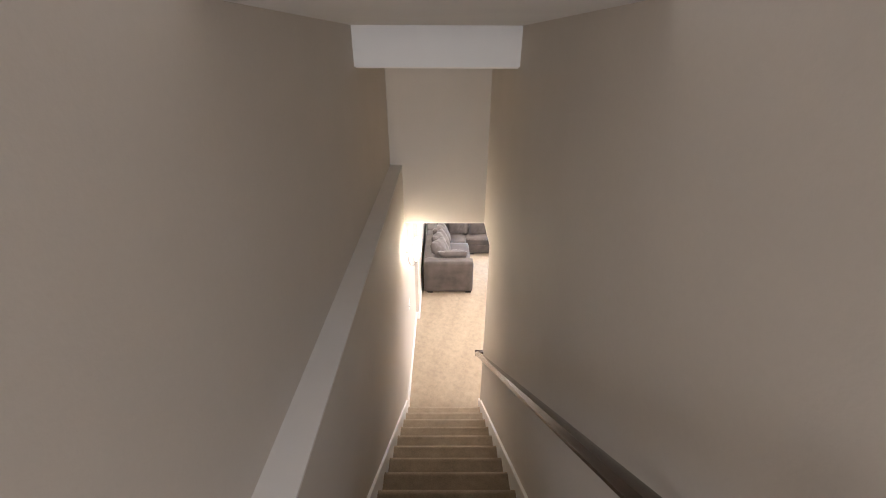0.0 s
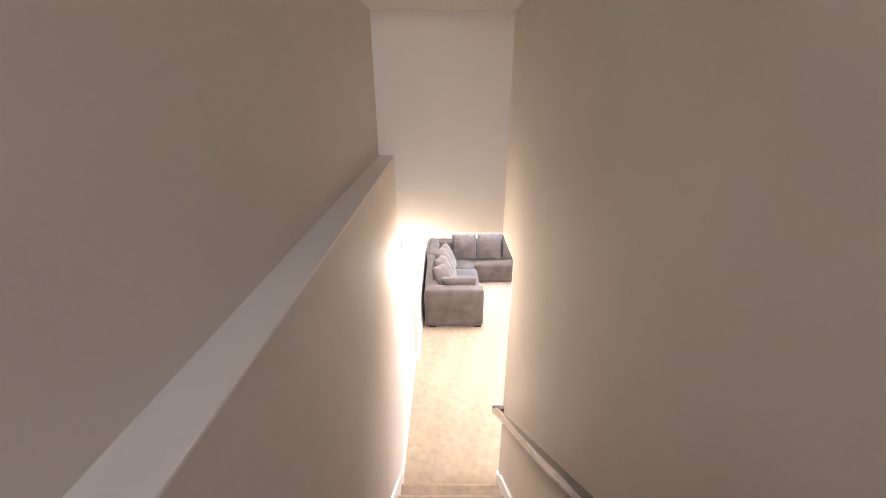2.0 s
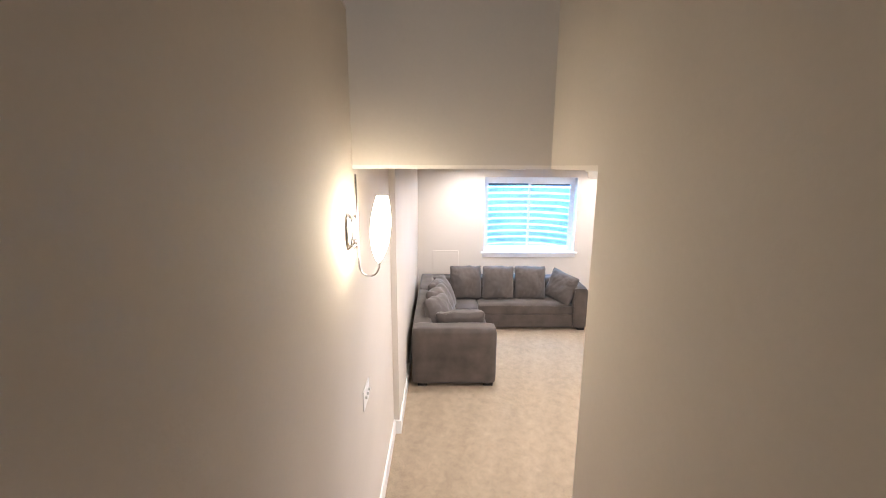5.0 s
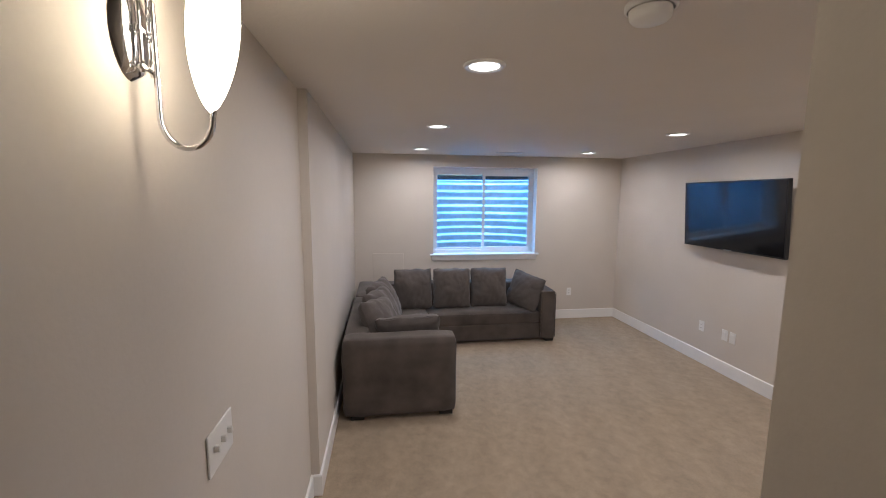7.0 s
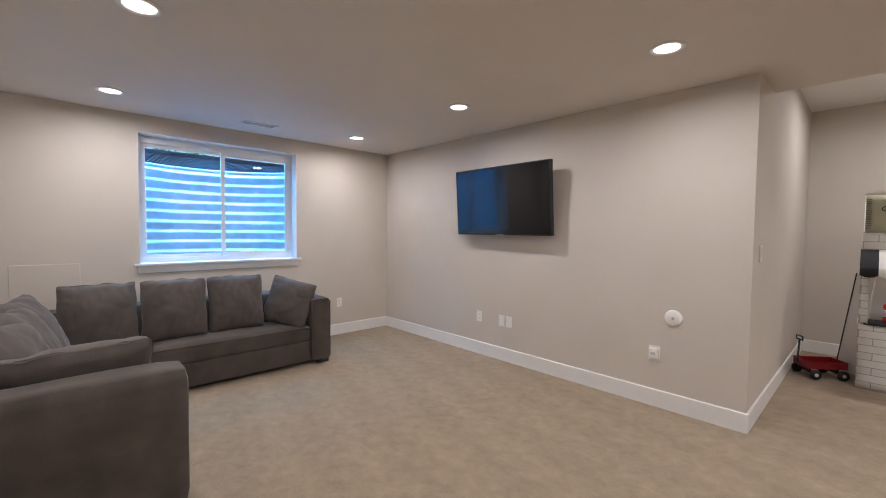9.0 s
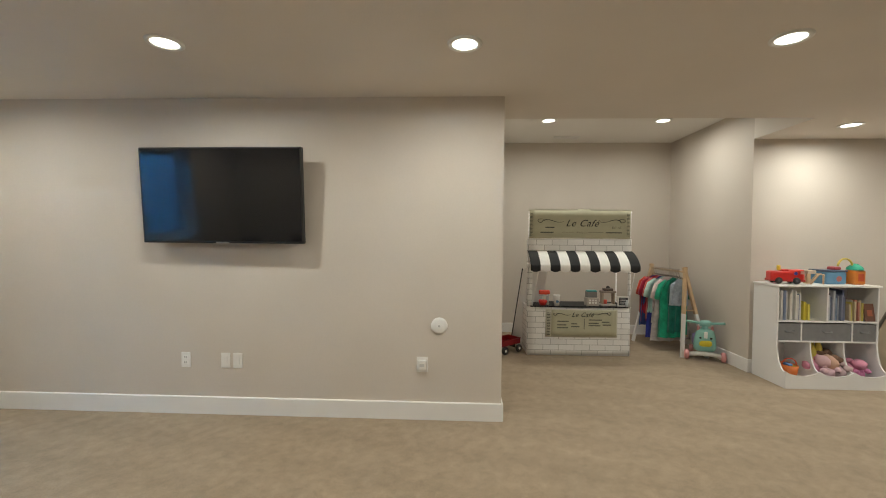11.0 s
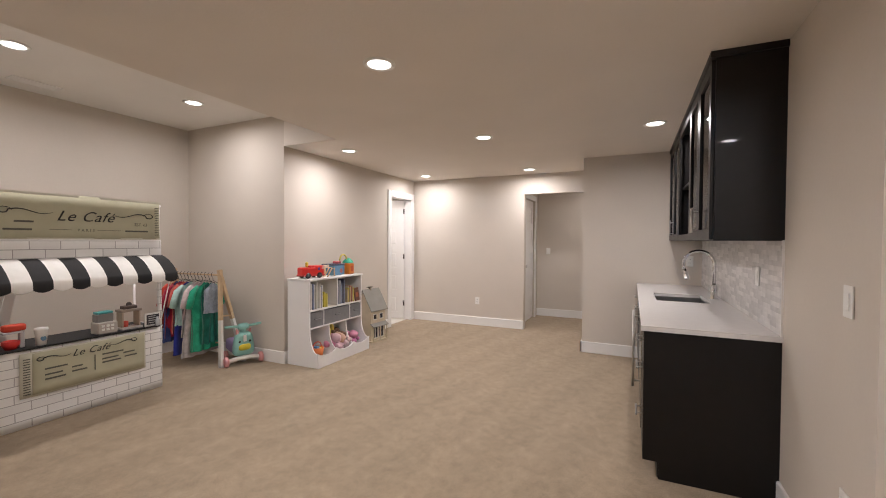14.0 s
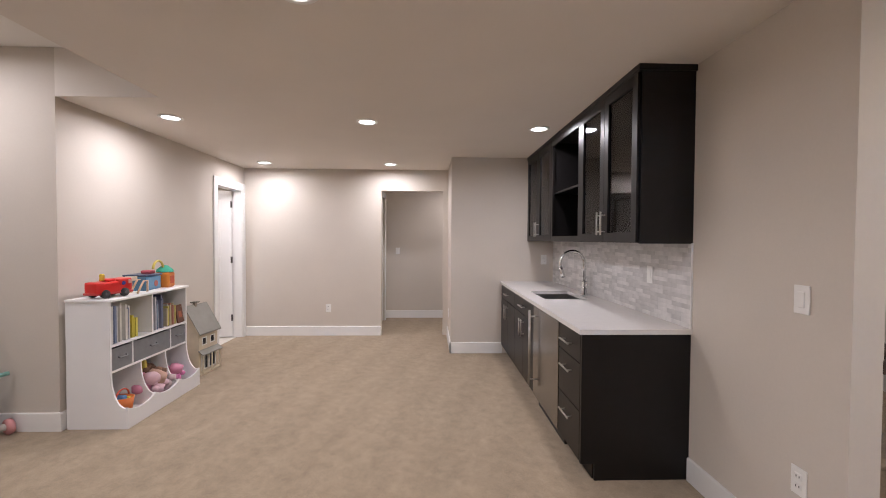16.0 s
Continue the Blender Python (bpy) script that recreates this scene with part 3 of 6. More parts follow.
# window
win = thing("window_1", pose(0, 0, 0), "white vinyl sliding basement window onto a steel window well", "window", kind="structure")
_bm = B()
_fy0, _fy1 = W + 0.125, W + 0.19
for _q in ((WX0, WZ0, WX0 + 0.045, WZ1), (WX1 - 0.045, WZ0, WX1, WZ1), (WX0 + 0.045, WZ0, WX1 - 0.045, WZ0 + 0.05), (WX0 + 0.045, WZ1 - 0.075, WX1 - 0.045, WZ1)):
    box(_bm, _q[0], _fy0, _q[1], _q[2], _fy1, _q[3])
part("window_frame", _bm, M_VINYL, win)
_xm = 0.5 * (WX0 + WX1)
for _x0, _x1, _yy in ((WX0 + 0.045, _xm + 0.02, W + 0.150), (_xm - 0.02, WX1 - 0.045, W + 0.130)):
    _z0, _z1 = WZ0 + 0.05, WZ1 - 0.075
    _bm = B()
    _t = 0.03 if _yy > W + 0.14 else 0.04
    for _q in ((_x0, _z0, _x0 + _t, _z1), (_x1 - _t, _z0, _x1, _z1), (_x0 + _t, _z0, _x1 - _t, _z0 + _t), (_x0 + _t, _z1 - _t, _x1 - _t, _z1)):
        box(_bm, _q[0], _yy, _q[1], _q[2], _yy + 0.022, _q[3])
    _s = part("sash", _bm, M_VINYL, win, "white sash")
    _g = part("pane", box(B(), _x0 + _t, _yy + 0.009, _z0 + _t, _x1 - _t, _yy + 0.013, _z1 - _t), M_GLASS, _s)
    _g.visible_shadow = False
part("latch", box(B(), _xm - 0.012, W + 0.118, 1.58, _xm + 0.012, W + 0.131, 1.66, 0.003), M_VINYL, win)
_bm = B()
box(_bm, WX0, W - 0.002, WZ0, WX0 + 0.006, _fy0, WZ1)
box(_bm, WX1 - 0.006, W - 0.002, WZ0, WX1, _fy0, WZ1)
box(_bm, WX0, W - 0.002, WZ1 - 0.006, WX1, _fy0, WZ1)
part("reveal", _bm, M_TRIM, win, "white painted window reveal")
part("window_sill", box(B(), WX0 - 0.045, W - 0.045, WZ0 - 0.018, WX1 + 0.045, _fy0, WZ0 + 0.006, 0.004, 2), M_TRIM, win, "white painted sill")
part("apron", box(B(), WX0 - 0.02, W - 0.016, WZ0 - 0.085, WX1 + 0.02, W, WZ0 - 0.018, 0.003), M_TRIM, win, "white painted apron")

# window well of corrugated steel
_bm = B()
_cx, _wr, _wd = _xm, 1.02, 0.98
_na, _nz = 40, 190
_g = []
for _j in range(_nz + 1):
    _z = 0.70 + 1.40 * _j / _nz
    _row = []
    for _i in range(_na + 1):
        _a = math.pi * _i / _na
        _c, _s2 = math.cos(_a), math.sin(_a)
        _p = (_z / 0.122) % 1.0
        _p = _p / 0.72 if _p < 0.72 else (1.0 - _p) / 0.28
        _o = -0.030 * _p * _p * (3 - 2 * _p) * (0.8 + 0.5 * noise.noise(Vector((_i * 0.22, _z * 9, 4.0))))
        _u = (abs(_c) ** 0.95) * (1 if _c >= 0 else -1)
        _v = _s2 ** 0.95
        _row.append(_bm.verts.new((_cx + (_wr + _o) * _u, W + 0.21 + (_wd + _o) * _v, _z)))
    _g.append(_row)
for _r0, _r1 in zip(_g, _g[1:]):
    for _i in range(_na):
        _bm.faces.new((_r0[_i], _r0[_i + 1], _r1[_i + 1], _r1[_i]))
_ww = thing("window_well", pose(0, 0, 0), "corrugated galvanised steel window well outside the window", "window well", kind="structure")
part("liner", _bm, M_GALV, _ww, "", True, 80)
part("floor_gravel", box(B(), _cx - 1.3, W + 0.2, 0.60, _cx + 1.3, W + 1.4, 0.72), M_GRAVEL, _ww, "grey gravel")
part("rim", tube(B(), [(_cx + (_wr + 0.01) * (abs(math.cos(a)) ** 0.95) * (1 if math.cos(a) >= 0 else -1), W + 0.21 + (_wd + 0.01) * math.sin(a) ** 0.95, 2.105)
                       for a in [math.pi * i / 32 for i in range(33)]], 0.016), M_GALV, _ww, "", True)
for _dx, _dz in ((0.62, 1.74), (-0.86, 1.78)):
    part("bolt", lathe(B(), [(0.0, 0.03), (0.022, 0.026), (0.026, 0.0)], pose(_cx + _dx, W + 0.21 + (0.93 if _dx > 0 else 0.75), _dz, 90, 0, 0), 10), M_GRATE, _ww, "dark bolt", True)
_gr = thing("well_grate", pose(0, 0, 0), "dark metal grate lying over the window well", "grate")
_bm = B()
for _i in range(58):
    _x = _cx - 1.12 + 2.24 * _i / 57
    box(_bm, _x - 0.005, W + 0.27, 2.125, _x + 0.005, W + 1.24, 2.14)
for _i in range(22):
    _y = W + 0.28 + 0.95 * _i / 21
    box(_bm, _cx - 1.15, _y - 0.005, 2.132, _cx + 1.15, _y + 0.005, 2.146)
part("mesh", _bm, M_GRATE, _gr)
for _y in (W + 0.25, W + 1.22):
    part("frame_bar", box(B(), _cx - 1.16, _y, 2.105, _cx + 1.16, _y + 0.03, 2.15), M_GRATE, _gr)
_bm = B()
box(_bm, -40, W + 1.23, 2.02, 45, 60, 2.10)
box(_bm, -40, W + 0.21, 2.02, _cx - 1.05, W + 1.23, 2.10)
box(_bm, _cx + 1.05, W + 0.21, 2.02, 45, W + 1.23, 2.10)
solid("ground", _bm, material("lawn_soil", (0.06, 0.09, 0.03), 0.9, var=0.3, scale=8), "grassy ground outside the window well", "ground")
_bm = B()
_rnd = random.Random(5)
for _i in range(2600):
    _x, _y = _rnd.uniform(-0.5, 6.0), W + _rnd.uniform(1.5, 2.6)
    _z = 2.1 + abs(_rnd.gauss(0.28, 0.25)) * (0.6 + 0.5 * math.sin(_x * 3.1))
    _m = pose(_x, _y, _z, _rnd.uniform(0, 360), _rnd.uniform(0, 360), _rnd.uniform(0, 360))
    _s3 = _rnd.uniform(0.025, 0.055)
    _bm.faces.new([_bm.verts.new(_m @ Vector(p)) for p in ((0, -_s3, 0), (_s3 * 0.5, 0, _s3 * 0.15), (0, _s3, 0), (-_s3 * 0.5, 0, _s3 * 0.15))])
solid("shrub_leaves", _bm, M_LEAF, "green shrub leaves above the window well", "shrub", "stuff")

# access panel on the wall under the window
_ap = thing("access_panel", pose(1.405, W - 0.001, 0), "square wall-coloured access panel beside the window", "access panel")
part("panel", box(B(), -0.218, -0.007, 0.47, 0.215, 0.0, 1.04, 0.003), M_WALL, _ap)

# television
tv = thing("television", pose(4.745, 7.437, 1.668, 0, 0, -90 - 1) @ pose(0, 0, 0, 4, 0, 0) @ Matrix.Scale(0.972, 4), "black flat-screen television on a tilting wall mount", "television")
part("bezel", box(B(), -0.625, -0.012, -0.357, 0.625, 0.030, 0.357, 0.006, 2), M_BLACK, tv)
part("screen", box(B(), -0.612, -0.0145, -0.340, 0.612, -0.0115, 0.346), M_SCREEN, tv, "dark glossy screen")
part("rear_housing", box(B(), -0.36, 0.030, -0.26, 0.36, 0.055, 0.20, 0.012, 2), M_BLACK, tv)
part("wall_mount", box(B(), -0.20, 0.055, -0.12, 0.20, 0.112, 0.12, 0.004), M_BLACK, tv, "black mounting bracket")
part("lower_lip", box(B(), -0.05, -0.0165, -0.356, 0.05, -0.012, -0.346), M_STEEL, tv)


# ---- sofa ----
def soft_box(bm, x0, y0, z0, x1, y1, z1, r=0.035, puff=0.0, seed=0):
    b2 = B()
    box(b2, x0, y0, z0, x1, y1, z1)
    bmesh.ops.subdivide_edges(b2, edges=b2.edges[:], cuts=9, use_grid_fill=True)
    c = Vector(((x0 + x1) / 2, (y0 + y1) / 2, (z0 + z1) / 2))
    h = Vector(((x1 - x0) / 2, (y1 - y0) / 2, (z1 - z0) / 2))
    for v in b2.verts:
        d = v.co - c
        q = Vector([max(-h[i] + r, min(h[i] - r, d[i])) for i in range(3)])
        o = d - q
        if o.length > 1e-6:
            d = q + o.normalized() * r
        k = [1 - (d[i] / h[i]) ** 2 for i in range(3)]
        d.z += puff * max(0, k[0]) * max(0, k[1]) * (1 if d.z > 0 else 0)
        d += Vector((1, 1, 1)) * 0.006 * noise.noise(Vector((d.x * 5 + seed, d.y * 5, d.z * 5)))
        v.co = c + d
    me = bpy.data.meshes.new("tmp")
    b2.to_mesh(me)
    b2.free()
    bm.from_mesh(me)
    bpy.data.meshes.remove(me)
    return bm


sofa_a = thing("sofa_section", pose(1.0, 7.02, 0), "grey velvet sectional sofa side along the wall", "sofa", "sectional sofa")
part("base", soft_box(B(), 0.02, 0.10, 0.035, 0.915, 1.475, 0.24, 0.02), M_SOFA, sofa_a, "", True, 60)
part("arm", soft_box(B(), 0.0, 0.0, 0.035, 0.937, 0.21, 0.702, 0.043, 0.0, 3), M_SOFA, sofa_a, "wide flat arm", True, 60)
part("backrest", soft_box(B(), 0.0, 0.20, 0.035, 0.22, 1.485, 0.700, 0.038, 0.0, 4), M_SOFA, sofa_a, "", True, 60)
part("seat_cushion", soft_box(B(), 0.21, 0.21, 0.23, 0.935, 1.485, 0.40, 0.045, 0.02, 5), M_SOFA, sofa_a, "", True, 60)
for _x, _y in ((0.06, 0.04), (0.80, 0.04), (0.06, 1.37), (0.80, 1.37)):
    part("foot", box(B(), _x, _y, 0.0, _x + 0.11, _y + 0.09, 0.04, 0.004), M_FOOT, sofa_a, "low dark block foot")
sofa_b = thing("sofa_section", pose(1.02, 8.512, 0), "grey velvet sectional sofa under the window", "sofa", "sectional sofa")
part("base", soft_box(B(), 0.0, 0.14, 0.035, 2.40, 0.78, 0.25, 0.02), M_SOFA, sofa_b, "", True, 60)
part("backrest", soft_box(B(), 0.0, 0.60, 0.035, 2.40, 0.88, 0.690, 0.05, 0.0, 6), M_SOFA, sofa_b, "", True, 60)
part("side_backrest", soft_box(B(), -0.02, 0.0, 0.035, 0.20, 0.88, 0.700, 0.05, 0.0, 7), M_SOFA, sofa_b, "", True, 60)
part("corner_seat_cushion", soft_box(B(), 0.18, -0.0, 0.23, 0.86, 0.62, 0.40, 0.045, 0.015, 8), M_SOFA, sofa_b, "", True, 60)
part("seat_cushion", soft_box(B(), 0.865, 0.13, 0.23, 2.30, 0.62, 0.40, 0.045, 0.02, 9), M_SOFA, sofa_b, "", True, 60)
part("arm", soft_box(B(), 2.28, 0.11, 0.035, 2.49, 0.88, 0.668, 0.036, 0.0, 10), M_SOFA, sofa_b, "wide flat arm", True, 60)
part("piping", tube(B(), [(2.29, 0.114, 0.06), (2.29, 0.114, 0.633), (2.315, 0.114, 0.657), (2.455, 0.114, 0.657), (2.48, 0.114, 0.633), (2.48, 0.114, 0.06)], 0.005, 6), M_SOFA, sofa_b, "", True)
part("seat_piping", tube(B(), [(0.90, 0.134, 0.383), (2.26, 0.134, 0.383)], 0.005, 6), M_SOFA, sofa_b, "", True)
for _x, _y in ((2.37, 0.14), (2.37, 0.66), (0.06, 0.66), (0.95, 0.16)):
    part("foot", box(B(), _x, _y, 0.0, _x + 0.11, _y + 0.09, 0.04, 0.004), M_FOOT, sofa_b, "low dark block foot")


def pillow(name, m, w, h, t, seed, label):
    bm = B()
    n = 26
    for side in (1, -1):
        g = []
        for j in range(n + 1):
            row = []
            for i in range(n + 1):
                u, v = 2 * i / n - 1, 2 * j / n - 1
                e = max(0.0, (1 - u * u) * (1 - v * v))
                x = w / 2 * u * (1 - 0.045 * (1 - v * v)) * (1 - 0.05 * (u * v) ** 6)
                y = h / 2 * v * (1 - 0.045 * (1 - u * u)) * (1 - 0.05 * (u * v) ** 6)
                z = side * t / 2 * e ** 0.36
                wr = noise.noise(Vector((u * 1.6 + seed * 3.7, v * 1.6, side * 2.0))) * 0.016 * e ** 0.3
                crease = (0.5 - abs(noise.noise(Vector((u * 3.4 - v * 1.9 + seed, v * 2.6 + u + seed, side))))) ** 3 * 0.17 * (e + 0.02) ** 0.2 * (1.0 - 0.75 * e)
                x += 0.012 * noise.noise(Vector((u * 2 + seed, v * 2, 9.0)))
                y += 0.016 * noise.noise(Vector((u * 2.4, v * 2 + seed, 5.0)))
                row.append(bm.verts.new((x, y, z + side * (wr - crease))))
            g.append(row)
        for a, b in zip(g, g[1:]):
            for i in range(n):
                f = (a[i], a[i + 1], b[i + 1], b[i])
                bm.faces.new(f if side > 0 else tuple(reversed(f)))
    bmesh.ops.remove_doubles(bm, verts=bm.verts[:], dist=1e-4)
    t_ob = thing(name, m, label, "cushion", "sofa cushions")
    part("cover", bm, M_PILLOW, t_ob, "", True, 110)
    part("zip_seam", tube(B(), [(w * (-0.40 + 0.08 * i), -h / 2 * (1 - 0.045 * (1 - (-0.8 + 0.16 * i) ** 2)) - 0.002, 0) for i in range(11)], 0.003, 5), M_PILLOW, t_ob, "", True)
    return t_ob


# local pillow: x width, y height, z thickness
for _i, (_x, _w) in enumerate(((1.71, 0.50), (2.215, 0.50), (2.71, 0.49))):
    pillow("back_cushion", pose(_x, 8.975 - 0.005 * _i, 0.655, 78, 0, 2 - 2 * _i), _w, 0.53, 0.24, 1 + _i, "plump square grey velvet cushion against the sofa back")
pillow("throw_cushion", pose(3.165, 8.84, 0.625, 76, 13, -48), 0.47, 0.47, 0.21, 7, "square grey velvet cushion leaning on the arm")
for _i, (_y, _tz) in enumerate(((7.55, 70), (7.89, 74), (8.26, 76))):
    pillow("back_cushion", pose(1.32 + 0.012 * _i, _y, 0.652 + 0.012 * _i, 66, 6 - 5 * _i, _tz - 6), 0.50, 0.52, 0.26, 11 + _i, "plump grey velvet cushion leaning on the side backrest")
pillow("throw_cushion", pose(1.565, 7.375, 0.612, 53, 4, 174), 0.58, 0.50, 0.22, 17, "grey velvet cushion slumped against the near arm")

# ---- things: play corner ----
def flat_text(words, size, mat, parent, m, label="", name="lettering", shear=0.0, space=1.0):
    """Raised lettering; local x along the words, y up, z out of the sign."""
    cu = bpy.data.curves.new(name, "FONT")
    cu.body, cu.size, cu.extrude, cu.align_x, cu.align_y, cu.shear, cu.space_character = words, size, 0.0008, "CENTER", "CENTER", shear, space
    tmp = new("tmp_text", cu)
    bpy.context.view_layer.update()
    me = bpy.data.meshes.new_from_object(tmp.evaluated_get(bpy.context.evaluated_depsgraph_get()))
    bpy.data.objects.remove(tmp)
    me.name = name
    me.materials.clear()
    me.materials.append(mat)
    me.transform(m)
    ob = new(name, me)
    ob.parent = parent
    return tagged(ob, label)


def brick_print(name):
    """White cloth printed with grey brick lines; object x along, z up."""
    m = material(name, (0.78, 0.77, 0.75), 0.8, bump=0.15, bump_scale=60)
    n, l = m.node_tree.nodes, m.node_tree.links
    tc, sp, cb, br = n.new("ShaderNodeTexCoord"), n.new("ShaderNodeSeparateXYZ"), n.new("ShaderNodeCombineXYZ"), n.new("ShaderNodeTexBrick")
    ad = n.new("ShaderNodeMath")
    ad.operation = "ADD"
    l.new(tc.outputs["Object"], sp.inputs[0])
    l.new(sp.outputs["X"], ad.inputs[0])
    l.new(sp.outputs["Y"], ad.inputs[1])
    l.new(ad.outputs[0], cb.inputs["X"])
    l.new(sp.outputs["Z"], cb.inputs["Y"])
    l.new(cb.outputs[0], br.inputs["Vector"])
    br.inputs["Scale"].default_value = 1.0
    br.inputs["Brick Width"].default_value = 0.19
    br.inputs["Row Height"].default_value = 0.068
    br.inputs["Mortar Size"].default_value = 0.0035
    br.inputs["Mortar Smooth"].default_value = 0.3
    br.inputs["Color1"].default_value = (0.80, 0.79, 0.77, 1)
    br.inputs["Color2"].default_value = (0.72, 0.71, 0.69, 1)
    br.inputs["Mortar"].default_value = (0.40, 0.39, 0.375, 1)
    l.new(br.outputs["Color"], n["Principled BSDF"].inputs["Base Color"])
    return m


M_BRICK = brick_print("brick_print_cloth")
M_SIGN = material("sage_sign_cloth", (0.45, 0.435, 0.31), 0.8, var=0.06, scale=9)
M_SIGN_EDGE = material("pale_sign_border", (0.58, 0.56, 0.46), 0.8, var=0.05)
M_INK = material("dark_ink", (0.02, 0.02, 0.018), 0.7, var=0.05)
M_INK2 = material("faded_ink", (0.10, 0.10, 0.08), 0.7, var=0.05)
M_CLOTH_B = material("black_cloth", (0.012, 0.012, 0.013), 0.8, var=0.15, scale=20, bump=0.2)
M_CLOTH_W = material("white_cloth", (0.78, 0.77, 0.74), 0.8, var=0.04, scale=20, bump=0.2)
M_PINE = material("pale_pine", (0.58, 0.42, 0.26), 0.55, var=0.12, scale=14, bump=0.1)
M_WHITEWOOD = material("white_lacquer", (0.80, 0.79, 0.78), 0.35, var=0.015)
COLOURS = {}


def paint(r, g, b, rough=0.5):
    k = (r, g, b, rough)
    if k not in COLOURS:
        COLOURS[k] = material("coloured_surface", (r, g, b), rough, var=0.08, scale=12, bump=0.08, bump_scale=70)
    return COLOURS[k]


CW = 1.25
CAFE = pose(6.655, 4.895, 0, 0, 0, -89.3) @ Matrix.Scale(0.957, 4)
cafe = thing("play_cafe", CAFE, "white brick-print cloth play cafe stand with striped awning", "play stand")
CD = 0.42


def cloth_panel(bm, x0, z0, x1, z1, y, ripple=0.004, nx=14, nz=10):
    g = [[[bm.verts.new((x0 + (x1 - x0) * i / nx, y + s + ripple * noise.noise(Vector((5 * (x0 + (x1 - x0) * i / nx), 4 * (z0 + (z1 - z0) * j / nz), 3.3))),
                         z0 + (z1 - z0) * j / nz)) for i in range(nx + 1)] for j in range(nz + 1)] for s in (-0.004, 0.004)]
    for s, lay in enumerate(g):
        for j in range(nz):
            for i in range(nx):
                f = (lay[j][i], lay[j][i + 1], lay[j + 1][i + 1], lay[j + 1][i])
                bm.faces.new(f if s == 0 else tuple(reversed(f)))
    for j in range(nz):
        bm.faces.new((g[0][j][0], g[0][j + 1][0], g[1][j + 1][0], g[1][j][0]))
        bm.faces.new((g[0][j + 1][nx], g[0][j][nx], g[1][j][nx], g[1][j + 1][nx]))
    for i in range(nx):
        bm.faces.new((g[0][0][i + 1], g[0][0][i], g[1][0][i], g[1][0][i + 1]))
        bm.faces.new((g[0][nz][i], g[0][nz][i + 1], g[1][nz][i + 1], g[1][nz][i]))
    return bm


part("lower_panel", cloth_panel(B(), 0.0, 0.012, CW, 0.60, 0.0), M_BRICK, cafe, "brick-print lower front", True)
part("upper_panel", cloth_panel(B(), 0.0, 1.24, CW, 1.425, 0.0, nz=4), M_BRICK, cafe, "brick-print upper front", True)
for _x0, _x1 in ((0.0, 0.055), (CW - 0.035, CW)):
    part("front_strip", cloth_panel(B(), _x0, 0.60, _x1, 1.24, 0.0, 0.001, 2, 8), M_BRICK, cafe, "", True)
for _x in (0.0, CW):
    part("side_panel", box(B(), _x - 0.004, 0.006, 0.012, _x + 0.004, CD, 0.60), M_BRICK, cafe)
    part("side_strip", box(B(), _x - 0.004, 0.006, 0.60, _x + 0.004, 0.06, 1.42), M_BRICK, cafe)
    for _y in (0.012, CD):
        part("pole", tube(B(), [(_x + (0.012 if _x == 0 else -0.012), _y, 0.0), (_x + (0.012 if _x == 0 else -0.012), _y, 1.76 if _y < 0.1 else 1.0)], 0.010), M_WHITEWOOD, cafe, "white pole", True)
    part("rail", tube(B(), [(_x, 0.0, 0.60), (_x, CD, 0.60)], 0.010), M_WHITEWOOD, cafe, "", True)
for _z in (0.012, 0.60, 1.43, 1.765):
    part("crossbar", tube(B(), [(0.0, 0.008, _z), (CW, 0.008, _z)], 0.011), M_WHITEWOOD, cafe, "white crossbar", True)
part("counter", box(B(), 0.03, -0.03, 0.600, CW - 0.03, CD - 0.04, 0.614, 0.004), M_CLOTH_B, cafe, "black counter shelf")
for _x in (0.10, CW - 0.03):
    part("tie", tube(B(), [(_x - 0.05 if _x < 0.5 else _x, -0.02, 0.60), (_x, -0.20, 1.12)], 0.005), M_WHITEWOOD, cafe, "white awning cord", True)
_sg = part("sign", cloth_panel(B(), 0.01, 1.445, CW - 0.02, 1.80, -0.012, 0.006, 16, 4), M_SIGN, cafe, "sage green sign board", True)
part("sign_border", box(B(), 0.0, -0.016, 1.783, CW - 0.01, -0.006, 1.80), M_SIGN_EDGE, cafe)
part("sign_border", box(B(), 0.0, -0.016, 1.440, CW - 0.01, -0.006, 1.452), M_SIGN_EDGE, cafe)
for _i in range(17):
    for _x in (0.028, CW - 0.05):
        part("stripe", box(B(), _x - 0.018, -0.0225, 1.475 + 0.0165 * _i, _x + 0.018, -0.0205, 1.480 + 0.0165 * _i), M_INK2, cafe)
_out = Matrix.Rotation(radians(90), 4, "X")
flat_text("Le Café", 0.118, M_INK, cafe, Matrix.Translation((0.64, -0.024, 1.625)) @ _out, "dark script lettering", shear=0.45, space=1.08)
flat_text("EST. 63", 0.036, M_INK2, cafe, Matrix.Translation((1.06, -0.024, 1.575)) @ _out)
flat_text("PARIS", 0.030, M_INK2, cafe, Matrix.Translation((0.64, -0.024, 1.515)) @ _out, space=1.7)
for _q in ((0.14, 1.515, 0.30), (0.40, 1.518, 0.54, 0.003), (0.72, 1.518, 0.90, 0.003), (0.93, 1.515, 1.12), (0.20, 1.575, 0.31)):
    _h = _q[3] if len(_q) > 3 else 0.014
    part("print_bar", box(B(), _q[0], -0.0235, _q[1] - _h / 2, _q[2], -0.0215, _q[1] + _h / 2), M_INK2, cafe)


